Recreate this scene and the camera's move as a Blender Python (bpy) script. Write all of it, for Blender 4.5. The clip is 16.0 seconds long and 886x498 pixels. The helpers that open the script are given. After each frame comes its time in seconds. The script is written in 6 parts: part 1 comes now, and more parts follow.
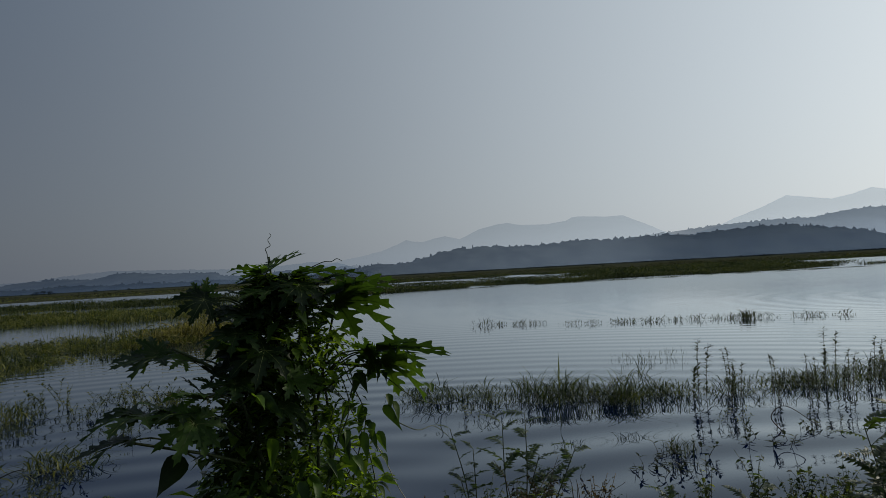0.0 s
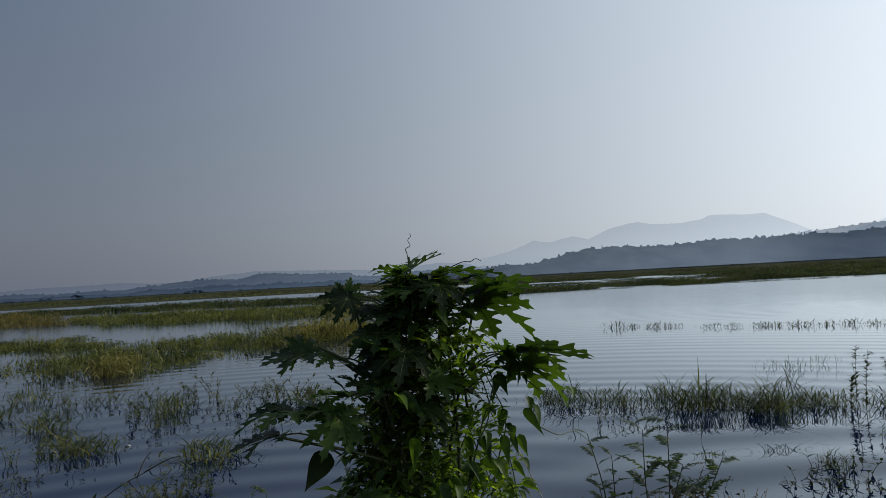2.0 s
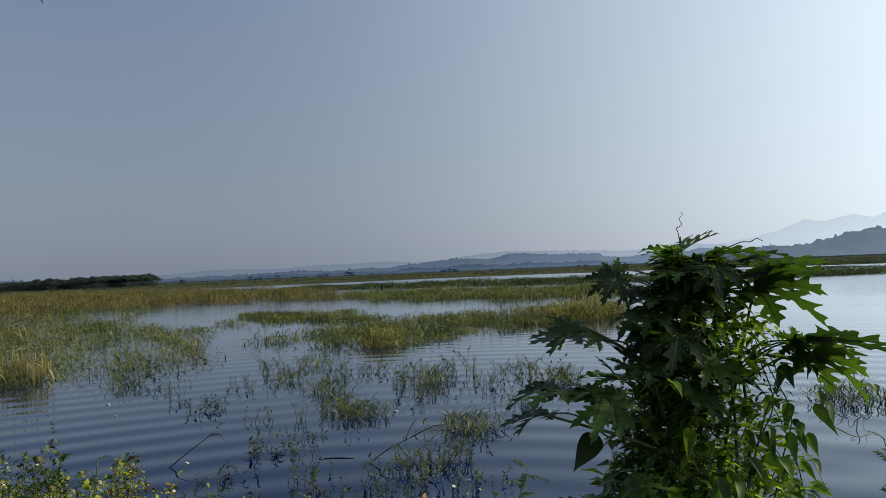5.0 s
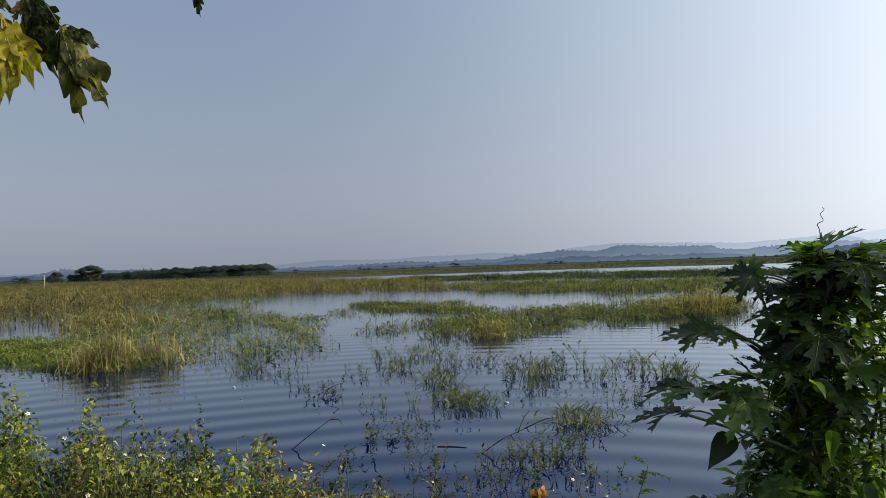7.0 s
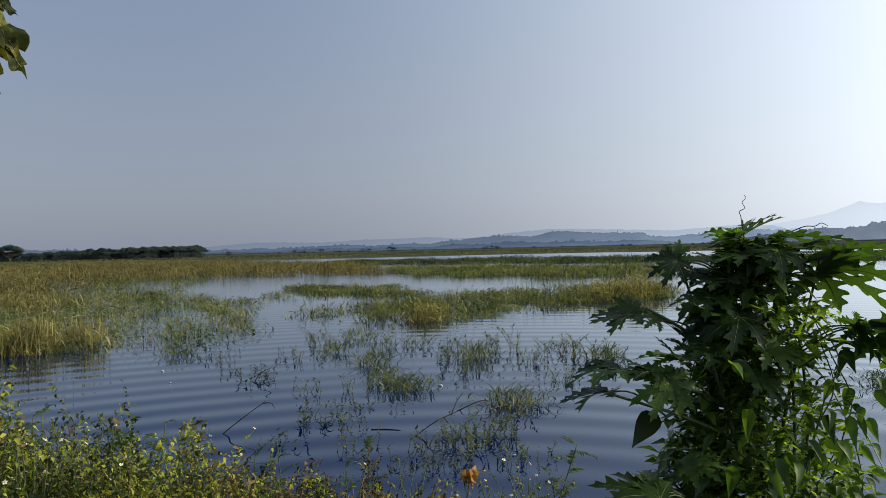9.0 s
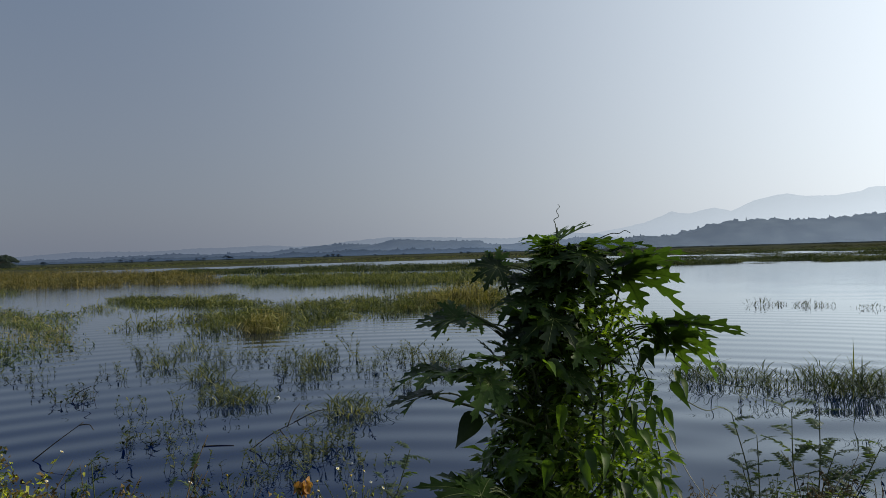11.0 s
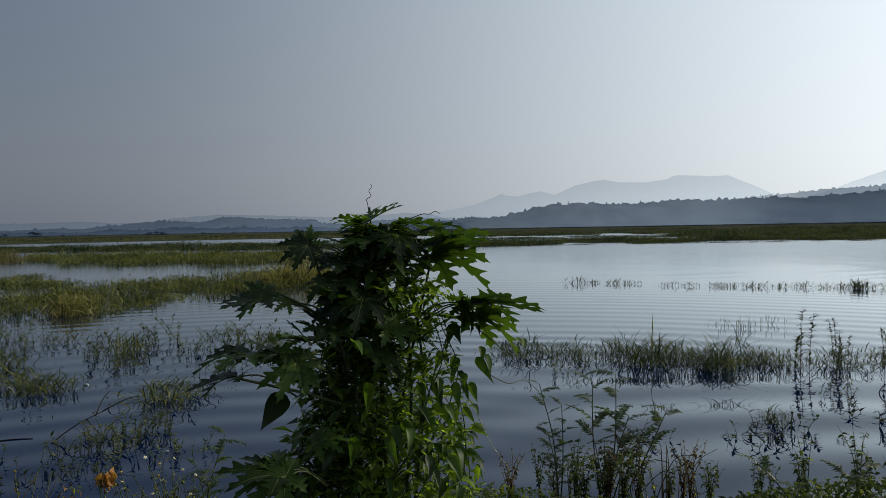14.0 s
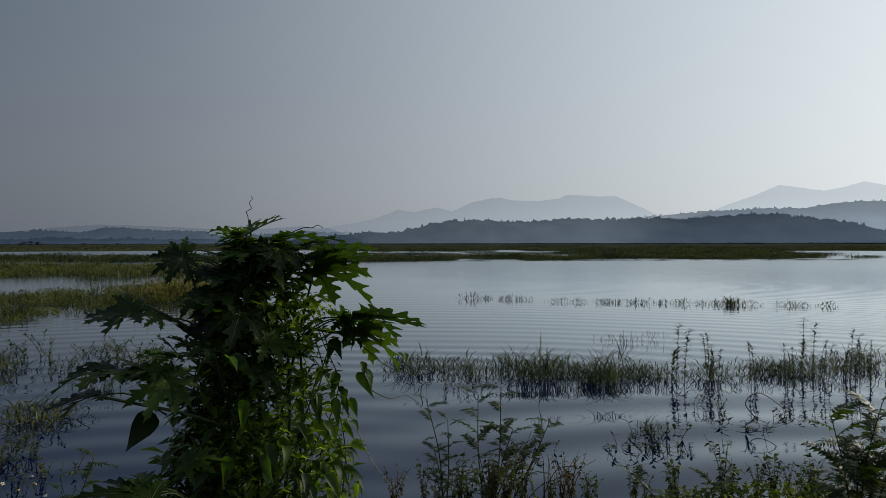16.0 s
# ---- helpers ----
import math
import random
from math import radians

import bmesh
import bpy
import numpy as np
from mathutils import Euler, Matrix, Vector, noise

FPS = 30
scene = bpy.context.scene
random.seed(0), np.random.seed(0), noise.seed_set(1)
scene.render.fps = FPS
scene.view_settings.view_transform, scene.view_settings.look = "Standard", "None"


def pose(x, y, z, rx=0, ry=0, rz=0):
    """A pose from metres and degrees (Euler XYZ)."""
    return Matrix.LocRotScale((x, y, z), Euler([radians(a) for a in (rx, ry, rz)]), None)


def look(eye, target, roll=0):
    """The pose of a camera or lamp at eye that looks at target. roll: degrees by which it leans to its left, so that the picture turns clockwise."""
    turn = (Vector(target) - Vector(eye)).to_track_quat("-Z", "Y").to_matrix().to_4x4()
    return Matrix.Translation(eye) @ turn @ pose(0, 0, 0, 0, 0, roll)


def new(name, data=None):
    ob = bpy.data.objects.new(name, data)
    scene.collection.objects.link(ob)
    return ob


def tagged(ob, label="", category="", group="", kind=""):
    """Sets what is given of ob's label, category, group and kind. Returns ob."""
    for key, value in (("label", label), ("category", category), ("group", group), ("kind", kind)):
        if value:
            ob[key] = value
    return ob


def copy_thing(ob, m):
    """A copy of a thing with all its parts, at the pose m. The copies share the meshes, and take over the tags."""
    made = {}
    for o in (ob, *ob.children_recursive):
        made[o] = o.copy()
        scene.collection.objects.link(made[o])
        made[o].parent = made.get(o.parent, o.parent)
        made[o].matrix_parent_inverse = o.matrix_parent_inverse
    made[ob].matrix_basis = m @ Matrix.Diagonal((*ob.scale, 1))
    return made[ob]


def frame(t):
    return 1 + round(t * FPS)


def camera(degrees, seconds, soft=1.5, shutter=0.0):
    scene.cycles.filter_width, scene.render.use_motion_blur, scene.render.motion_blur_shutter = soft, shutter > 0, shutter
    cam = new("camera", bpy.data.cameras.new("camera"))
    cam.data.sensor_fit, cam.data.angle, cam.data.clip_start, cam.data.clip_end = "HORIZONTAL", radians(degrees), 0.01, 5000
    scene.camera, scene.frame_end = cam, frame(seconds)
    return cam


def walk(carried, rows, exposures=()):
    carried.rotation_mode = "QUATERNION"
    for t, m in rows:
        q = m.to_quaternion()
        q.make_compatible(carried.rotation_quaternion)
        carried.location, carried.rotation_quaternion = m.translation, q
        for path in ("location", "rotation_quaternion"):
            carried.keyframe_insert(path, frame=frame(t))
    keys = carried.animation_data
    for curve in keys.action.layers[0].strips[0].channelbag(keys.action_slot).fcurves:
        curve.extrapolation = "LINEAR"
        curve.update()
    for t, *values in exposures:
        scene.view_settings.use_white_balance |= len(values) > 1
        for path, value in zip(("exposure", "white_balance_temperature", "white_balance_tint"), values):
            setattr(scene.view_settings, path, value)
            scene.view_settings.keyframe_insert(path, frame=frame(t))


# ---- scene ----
cam = camera(61.42, 16.0, soft=0.8)
# seconds, eye x y z, yaw, pitch, roll; the water is z = 0
PATH = [
    (0.0, -0.000, 0.000, 2.000, 0.00, 1.75, 3.13),
    (0.5, -0.019, 0.020, 2.000, 4.09, 2.13, 3.23),
    (1.0, -0.028, 0.024, 2.001, 6.48, 2.24, 3.15),
    (1.5, -0.037, 0.022, 2.000, 7.61, 2.33, 3.04),
    (2.0, -0.048, 0.048, 2.001, 9.78, 2.32, 3.02),
    (2.5, -0.060, 0.062, 2.004, 11.95, 2.28, 3.08),
    (3.0, -0.067, 0.059, 2.005, 14.11, 2.25, 3.17),
    (3.5, -0.078, 0.052, 2.002, 17.76, 2.04, 3.18),
    (4.0, -0.090, 0.056, 2.001, 21.65, 1.69, 3.08),
    (4.5, -0.102, 0.059, 2.002, 24.89, 1.58, 2.85),
    (5.0, -0.114, 0.051, 2.003, 28.71, 1.70, 2.32),
    (5.2, -0.120, 0.047, 2.003, 30.09, 1.74, 2.22),
    (7.3, -0.157, -0.054, 2.019, 37.31, 1.23, 1.81),
    (7.5, -0.160, -0.059, 2.016, 37.56, 1.18, 1.74),
    (8.0, -0.163, -0.058, 2.013, 37.68, 1.17, 1.71),
    (8.5, -0.152, -0.049, 2.015, 35.99, 0.60, 1.74),
    (9.0, -0.145, -0.038, 2.012, 31.93, -0.02, 1.28),
    (9.5, -0.130, -0.034, 2.011, 27.77, -0.10, 1.16),
    (10.0, -0.119, -0.024, 2.009, 23.98, -0.04, 1.18),
    (10.2, -0.114, -0.028, 2.005, 22.89, 0.10, 1.19),
    (12.5, -0.054, -0.029, 2.011, 15.14, -0.25, 2.14),
    (13.0, -0.038, -0.027, 2.008, 12.86, -0.76, 1.74),
    (13.5, -0.025, -0.027, 2.005, 10.16, -1.40, 1.22),
    (14.0, -0.013, -0.008, 2.004, 7.17, -1.55, 0.97),
    (14.5, 0.005, -0.005, 2.003, 4.49, -1.36, 0.60),
    (15.0, 0.020, -0.019, 2.004, 2.54, -1.06, 0.40),
    (15.5, 0.023, -0.008, 2.004, 1.08, -0.74, 0.16),
    (16.0, 0.039, -0.010, 2.003, -0.73, -0.46, 0.09),
]
EXPOSURES = [
    (0.0, -0.90, 6600, 6), (0.5, -0.72, 6570, 7), (1.5, -0.44, 6540, 8), (3.5, -0.08, 6520, 9), (5.0, 0.33, 6540, 7), (7.5, 0.71, 6780, 10), (9.0, 0.60, 6720, 9), (10.0, 0.32, 6700, 8),
    (12.5, -0.14, 6700, 8), (14.0, -0.32, 6690, 7), (16.0, -0.75, 6670, 7),
]
walk(cam, [(t, pose(x, y, z, 90 + pitch, roll, yaw)) for t, x, y, z, yaw, pitch, roll in PATH], EXPOSURES)

# ---- light ----
SUN_AZ, SUN_EL = radians(62), radians(20)  # to the right of straight ahead
SUN_DIR = Vector((math.sin(SUN_AZ) * math.cos(SUN_EL), math.cos(SUN_AZ) * math.cos(SUN_EL), math.sin(SUN_EL)))
GLOW_DIR = Vector((math.sin(SUN_AZ) * math.cos(radians(9)), math.cos(SUN_AZ) * math.cos(radians(9)), math.sin(radians(9))))  # haze glows low under the sun
sun = new("sun", bpy.data.lights.new("sun", "SUN"))
sun.data.energy, sun.data.angle, sun.data.color = 3.2, radians(1.2), (1.0, 0.93, 0.8)
sun.matrix_world = look(SUN_DIR * 50, (0, 0, 0))


def make_world():
    """Nishita sky seen through a thick morning haze that brightens towards the sun."""
    w = bpy.data.worlds.new("hazy_sky")
    scene.world = w
    w.use_nodes = True
    nt = w.node_tree
    nt.nodes.clear()
    n, l = nt.nodes.new, nt.links.new
    out, bg = n("ShaderNodeOutputWorld"), n("ShaderNodeBackground")
    sky = n("ShaderNodeTexSky")
    sky.sky_type, sky.sun_disc = "NISHITA", False
    sky.sun_elevation, sky.sun_rotation = SUN_EL, SUN_AZ
    sky.air_density, sky.dust_density, sky.ozone_density = 1.0, 3.0, 1.0
    dot = n("ShaderNodeVectorMath")
    dot.operation = "DOT_PRODUCT"
    tc = n("ShaderNodeTexCoord")
    l(tc.outputs["Generated"], dot.inputs[0])
    dot.inputs[1].default_value = GLOW_DIR
    pos = n("ShaderNodeMapRange")
    pos.inputs["From Min"].default_value, pos.inputs["From Max"].default_value = -0.45, 1.0
    l(dot.outputs["Value"], pos.inputs["Value"])
    lobe = n("ShaderNodeMath")
    lobe.operation = "POWER"
    lobe.inputs[1].default_value = 2.4
    l(pos.outputs[0], lobe.inputs[0])
    haze = n("ShaderNodeMix")
    haze.data_type, haze.clamp_factor = "RGBA", False
    rise = n("ShaderNodeSeparateXYZ")
    l(tc.outputs["Generated"], rise.inputs[0])
    up = n("ShaderNodeMapRange")
    up.interpolation_type = "SMOOTHSTEP"
    up.inputs["From Min"].default_value, up.inputs["From Max"].default_value = 0.04, 0.55
    l(rise.outputs["Z"], up.inputs["Value"])
    deep = n("ShaderNodeMix")
    deep.data_type = "RGBA"
    deep.inputs["A"].default_value = (0.190, 0.220, 0.295, 1)
    deep.inputs["B"].default_value = (0.132, 0.190, 0.301, 1)
    l(up.outputs[0], deep.inputs["Factor"])
    l(deep.outputs["Result"], haze.inputs["A"])
    haze.inputs["B"].default_value = (1.59, 1.75, 1.94, 1)
    l(lobe.outputs[0], haze.inputs["Factor"])
    both = n("ShaderNodeMix")
    both.data_type = "RGBA"
    scale = n("ShaderNodeVectorMath")
    scale.operation = "SCALE"
    scale.inputs["Scale"].default_value = 0.09
    l(sky.outputs[0], scale.inputs[0])
    both.inputs["Factor"].default_value = 0.8
    l(scale.outputs[0], both.inputs["A"])
    l(haze.outputs["Result"], both.inputs["B"])
    l(both.outputs["Result"], bg.inputs["Color"])
    bg.inputs["Strength"].default_value = 1.0
    l(bg.outputs[0], out.inputs[0])


make_world()


# ---- materials ----
def nodes_of(name):
    m = bpy.data.materials.new(name)
    m.use_nodes = True
    nt = m.node_tree
    nt.nodes.clear()
    return m, nt.nodes.new, nt.links.new


def ramp_of(n, l, source, stops):
    r = n("ShaderNodeValToRGB")
    e = r.color_ramp.elements
    while len(e) < len(stops):
        e.new(0.5)
    for el, (p, c) in zip(e, stops):
        el.position, el.color = p, (*c, 1)
    l(source, r.inputs[0])
    return r.outputs[0]


def noise_of(n, l, scale, detail=3.0, coords="Object"):
    tc, tex = n("ShaderNodeTexCoord"), n("ShaderNodeTexNoise")
    tex.inputs["Scale"].default_value, tex.inputs["Detail"].default_value = scale, detail
    l(tc.outputs[coords], tex.inputs["Vector"])
    return tex.outputs["Fac"]


def foliage(name, dark, mid, light, through_light=0.35, rough=0.45, per="island", grain=60.0, gloss=0.4, patch=0.0, glow=2.6):
    """Leaf or blade: colour varied piece by piece, with light coming through it."""
    m, n, l = nodes_of(name)
    if per == "island":
        src = n("ShaderNodeNewGeometry").outputs["Random Per Island"]
    else:
        src = n("ShaderNodeObjectInfo").outputs["Random"]
    spots = noise_of(n, l, grain, 3.0)
    mixv = n("ShaderNodeMath")
    mixv.operation = "MULTIPLY_ADD"
    mixv.inputs[1].default_value, mixv.inputs[2].default_value = 0.45, -0.22
    l(spots, mixv.inputs[0])
    add = n("ShaderNodeMath")
    add.operation = "ADD"
    l(src, add.inputs[0])
    l(mixv.outputs[0], add.inputs[1])
    if patch:  # stands of paler and darker growth
        stand, add_in = n("ShaderNodeMath"), add
        stand.operation = "MULTIPLY_ADD"
        stand.inputs[1].default_value, stand.inputs[2].default_value = 2.2, -1.1
        l(noise_of(n, l, patch, 2.0), stand.inputs[0])
        add = n("ShaderNodeMath")
        add.operation = "ADD"
        l(add_in.outputs[0], add.inputs[0])
        l(stand.outputs[0], add.inputs[1])
    col = ramp_of(n, l, add.outputs[0], [(0.0, dark), (0.5, mid), (1.0, light)])
    p, tr, mx, out = n("ShaderNodeBsdfPrincipled"), n("ShaderNodeBsdfTranslucent"), n("ShaderNodeMixShader"), n("ShaderNodeOutputMaterial")
    l(col, p.inputs["Base Color"])
    p.inputs["Roughness"].default_value = rough
    p.inputs["Specular IOR Level"].default_value = gloss
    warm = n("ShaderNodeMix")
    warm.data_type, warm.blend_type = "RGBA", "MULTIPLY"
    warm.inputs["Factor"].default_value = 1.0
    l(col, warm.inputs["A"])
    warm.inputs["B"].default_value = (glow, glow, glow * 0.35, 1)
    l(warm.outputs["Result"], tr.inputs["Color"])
    mx.inputs[0].default_value = through_light
    l(p.outputs[0], mx.inputs[1])
    l(tr.outputs[0], mx.inputs[2])
    bump = n("ShaderNodeBump")
    bump.inputs["Strength"].default_value, bump.inputs["Distance"].default_value = 0.3, 0.002
    l(spots, bump.inputs["Height"])
    l(bump.outputs[0], p.inputs["Normal"])
    l(mx.outputs[0], out.inputs[0])
    return m


def plain(name, a, b, scale, rough=0.8, bump=0.4, depth=0.01, gloss=0.25):
    """Opaque surface with colour and relief at two scales."""
    m, n, l = nodes_of(name)
    big, small = noise_of(n, l, scale, 4.0), noise_of(n, l, scale * 9, 4.0)
    mix = n("ShaderNodeMath")
    mix.operation = "MULTIPLY_ADD"
    mix.inputs[1].default_value = 0.45
    half = n("ShaderNodeMath")
    half.operation = "MULTIPLY"
    half.inputs[1].default_value = 0.55
    l(big, half.inputs[0])
    l(small, mix.inputs[0])
    l(half.outputs[0], mix.inputs[2])
    col = ramp_of(n, l, mix.outputs[0], [(0.32, a), (0.68, b)])
    p, out, bp = n("ShaderNodeBsdfPrincipled"), n("ShaderNodeOutputMaterial"), n("ShaderNodeBump")
    l(col, p.inputs["Base Color"])
    p.inputs["Roughness"].default_value = rough
    p.inputs["Specular IOR Level"].default_value = gloss
    bp.inputs["Strength"].default_value, bp.inputs["Distance"].default_value = bump, depth
    l(mix.outputs[0], bp.inputs["Height"])
    l(bp.outputs[0], p.inputs["Normal"])
    l(p.outputs[0], out.inputs[0])
    return m


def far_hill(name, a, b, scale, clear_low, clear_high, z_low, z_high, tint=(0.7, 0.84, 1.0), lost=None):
    """Wooded slope with haze put into the material: tinted and part transparent, so the sky behind shows through, more
    so near the foot.
    lost: azimuths, left of ahead, from which and to which the ridge's tail is faded out."""
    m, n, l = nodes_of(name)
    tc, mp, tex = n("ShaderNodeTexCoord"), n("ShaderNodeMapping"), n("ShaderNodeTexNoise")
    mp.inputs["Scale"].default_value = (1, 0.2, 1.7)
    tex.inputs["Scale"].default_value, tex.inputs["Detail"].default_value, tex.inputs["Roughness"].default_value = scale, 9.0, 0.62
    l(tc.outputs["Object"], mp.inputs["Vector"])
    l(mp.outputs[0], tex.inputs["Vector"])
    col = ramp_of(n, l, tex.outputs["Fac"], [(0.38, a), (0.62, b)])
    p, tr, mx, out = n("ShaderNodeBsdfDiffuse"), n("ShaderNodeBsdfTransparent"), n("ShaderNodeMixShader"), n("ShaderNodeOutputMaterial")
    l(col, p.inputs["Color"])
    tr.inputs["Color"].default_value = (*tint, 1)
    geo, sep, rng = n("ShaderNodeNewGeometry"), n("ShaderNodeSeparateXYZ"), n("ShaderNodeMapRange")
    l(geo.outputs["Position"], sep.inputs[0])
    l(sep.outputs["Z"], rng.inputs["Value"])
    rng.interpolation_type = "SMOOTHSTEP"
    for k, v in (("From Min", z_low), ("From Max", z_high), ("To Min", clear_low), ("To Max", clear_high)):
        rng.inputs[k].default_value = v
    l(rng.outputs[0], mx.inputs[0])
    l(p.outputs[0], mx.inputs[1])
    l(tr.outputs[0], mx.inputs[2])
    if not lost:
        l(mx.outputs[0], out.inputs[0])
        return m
    # fades the ridge's tail out, so its end doesn't show through nearer slopes
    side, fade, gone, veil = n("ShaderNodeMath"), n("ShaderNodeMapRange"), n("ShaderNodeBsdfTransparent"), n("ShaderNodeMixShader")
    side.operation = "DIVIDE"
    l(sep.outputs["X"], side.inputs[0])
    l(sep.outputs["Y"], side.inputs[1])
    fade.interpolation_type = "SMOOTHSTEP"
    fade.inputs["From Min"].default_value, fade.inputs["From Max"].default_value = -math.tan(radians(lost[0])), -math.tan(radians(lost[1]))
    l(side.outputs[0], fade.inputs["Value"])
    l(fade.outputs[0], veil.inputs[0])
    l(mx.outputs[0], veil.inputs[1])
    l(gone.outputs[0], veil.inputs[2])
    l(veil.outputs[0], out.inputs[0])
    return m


def water_material():
    m, n, l = nodes_of("lake_water")
    p, out = n("ShaderNodeBsdfPrincipled"), n("ShaderNodeOutputMaterial")
    p.inputs["Base Color"].default_value = (0.0003, 0.0058, 0.036, 1)
    p.inputs["Roughness"].default_value, p.inputs["IOR"].default_value = 0.03, 1.205
    p.inputs["Coat Tint"].default_value = (0.93, 0.98, 1.0, 1)
    p.inputs["Specular Tint"].default_value = (0.48, 0.94, 1.0, 1)
    p.inputs["Coat Weight"].default_value, p.inputs["Coat IOR"].default_value, p.inputs["Coat Roughness"].default_value = 1.0, 1.07, 0.03  # extra coat, added to brighten the reflection far out
    tc = n("ShaderNodeTexCoord")
    mp = n("ShaderNodeMapping")
    mp.inputs["Location"].default_value = (1.6, -1.5, 0)
    l(tc.outputs["Object"], mp.inputs["Vector"])
    rings = n("ShaderNodeTexWave")
    rings.wave_type, rings.rings_direction, rings.wave_profile = "RINGS", "Z", "SIN"
    for k, v in (("Scale", 0.39), ("Distortion", 4.5), ("Detail", 2.5), ("Detail Scale", 0.28), ("Detail Roughness", 0.5)):
        rings.inputs[k].default_value = v
    l(mp.outputs[0], rings.inputs["Vector"])
    calm = n("ShaderNodeTexNoise")
    calm.inputs["Scale"].default_value, calm.inputs["Detail"].default_value = 0.14, 2.0
    l(tc.outputs["Object"], calm.inputs["Vector"])
    calm_r = n("ShaderNodeMapRange")
    for k, v in (("From Min", 0.35), ("From Max", 0.65), ("To Min", 0.35), ("To Max", 1.0)):
        calm_r.inputs[k].default_value = v
    l(calm.outputs["Fac"], calm_r.inputs["Value"])
    long_at, long_waves = n("ShaderNodeMapping"), n("ShaderNodeTexWave")  # a longer, softer swell before the right-hand bank
    long_at.inputs["Location"].default_value = (-4.2, 1.5, 0)
    l(tc.outputs["Object"], long_at.inputs["Vector"])
    long_waves.wave_type, long_waves.rings_direction, long_waves.wave_profile = "RINGS", "Z", "SIN"
    for k, v in (("Scale", 0.21), ("Distortion", 3.0), ("Detail", 1.5), ("Detail Scale", 0.35), ("Detail Roughness", 0.4)):
        long_waves.inputs[k].default_value = v
    l(long_at.outputs[0], long_waves.inputs["Vector"])
    stronger, part_x, where, choice = n("ShaderNodeMath"), n("ShaderNodeSeparateXYZ"), n("ShaderNodeMapRange"), n("ShaderNodeMix")
    stronger.operation = "MULTIPLY"
    stronger.inputs[1].default_value = 3.2
    l(long_waves.outputs["Fac"], stronger.inputs[0])
    l(tc.outputs["Object"], part_x.inputs[0])
    where.interpolation_type = "SMOOTHSTEP"
    where.inputs["From Min"].default_value, where.inputs["From Max"].default_value = -1.6, 0.8
    l(part_x.outputs["X"], where.inputs["Value"])
    swell = n("ShaderNodeMath")
    swell.operation = "MULTIPLY"
    span, flat_out = n("ShaderNodeVectorMath"), n("ShaderNodeMapRange")
    span.operation = "LENGTH"
    l(tc.outputs["Object"], span.inputs[0])
    for k, v in (("From Min", 6.0), ("From Max", 26.0), ("To Min", 1.0), ("To Max", 0.2)):  # the ripples die out from the bank
        flat_out.inputs[k].default_value = v
    l(span.outputs["Value"], flat_out.inputs["Value"])
    near, both = n("ShaderNodeMapRange"), n("ShaderNodeMath")
    for k, v in (("From Min", 9.0), ("From Max", 13.0), ("To Min", 1.0), ("To Max", 0.0)):
        near.inputs[k].default_value = v
    l(span.outputs["Value"], near.inputs["Value"])
    both.operation = "MULTIPLY"
    l(near.outputs[0], both.inputs[0])
    l(where.outputs[0], both.inputs[1])
    l(both.outputs[0], choice.inputs["Factor"])
    l(rings.outputs["Fac"], choice.inputs["A"])
    l(stronger.outputs[0], choice.inputs["B"])
    l(choice.outputs["Result"], swell.inputs[0])
    ruffled = n("ShaderNodeMapRange")  # the open lake is ruffled finer than can be seen
    for k, v in (("From Min", 15.0), ("From Max", 70.0), ("To Min", 0.03), ("To Max", 0.17)):
        ruffled.inputs[k].default_value = v
    l(span.outputs["Value"], ruffled.inputs["Value"])
    l(ruffled.outputs[0], p.inputs["Roughness"])
    l(ruffled.outputs[0], p.inputs["Coat Roughness"])
    less = n("ShaderNodeMath")
    less.operation = "MULTIPLY"
    l(calm_r.outputs[0], less.inputs[0])
    l(flat_out.outputs[0], less.inputs[1])
    l(less.outputs[0], swell.inputs[1])
    fine = n("ShaderNodeTexNoise")
    fine.inputs["Scale"].default_value, fine.inputs["Detail"].default_value = 2.6, 3.0
    l(tc.outputs["Object"], fine.inputs["Vector"])
    fine_s = n("ShaderNodeMath")
    fine_s.operation = "MULTIPLY_ADD"
    fine_s.inputs[1].default_value = 0.06
    l(fine.outputs["Fac"], fine_s.inputs[0])
    l(swell.outputs[0], fine_s.inputs[2])
    bp = n("ShaderNodeBump")
    bp.inputs["Strength"].default_value, bp.inputs["Distance"].default_value = 1.0, 0.0125
    l(fine_s.outputs[0], bp.inputs["Height"])
    l(bp.outputs[0], p.inputs["Normal"])
    l(bp.outputs[0], p.inputs["Coat Normal"])
    l(p.outputs[0], out.inputs[0])
    return m


WATER = water_material()
SOIL = plain("marsh_soil", (0.05, 0.042, 0.025), (0.12, 0.13, 0.05), 0.8, 0.95, 0.6, 0.03)
PLAIN = plain("far_meadow", (0.036, 0.041, 0.026), (0.076, 0.078, 0.048), 0.03, 1.0, 0.3, 0.2, 0.0)
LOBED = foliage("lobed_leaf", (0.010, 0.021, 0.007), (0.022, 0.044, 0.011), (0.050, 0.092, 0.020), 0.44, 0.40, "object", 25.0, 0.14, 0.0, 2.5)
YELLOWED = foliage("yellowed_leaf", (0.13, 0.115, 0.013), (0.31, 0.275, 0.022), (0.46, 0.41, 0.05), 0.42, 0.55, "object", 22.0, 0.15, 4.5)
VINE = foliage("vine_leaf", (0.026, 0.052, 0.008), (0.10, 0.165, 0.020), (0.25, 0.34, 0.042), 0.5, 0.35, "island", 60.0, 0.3)
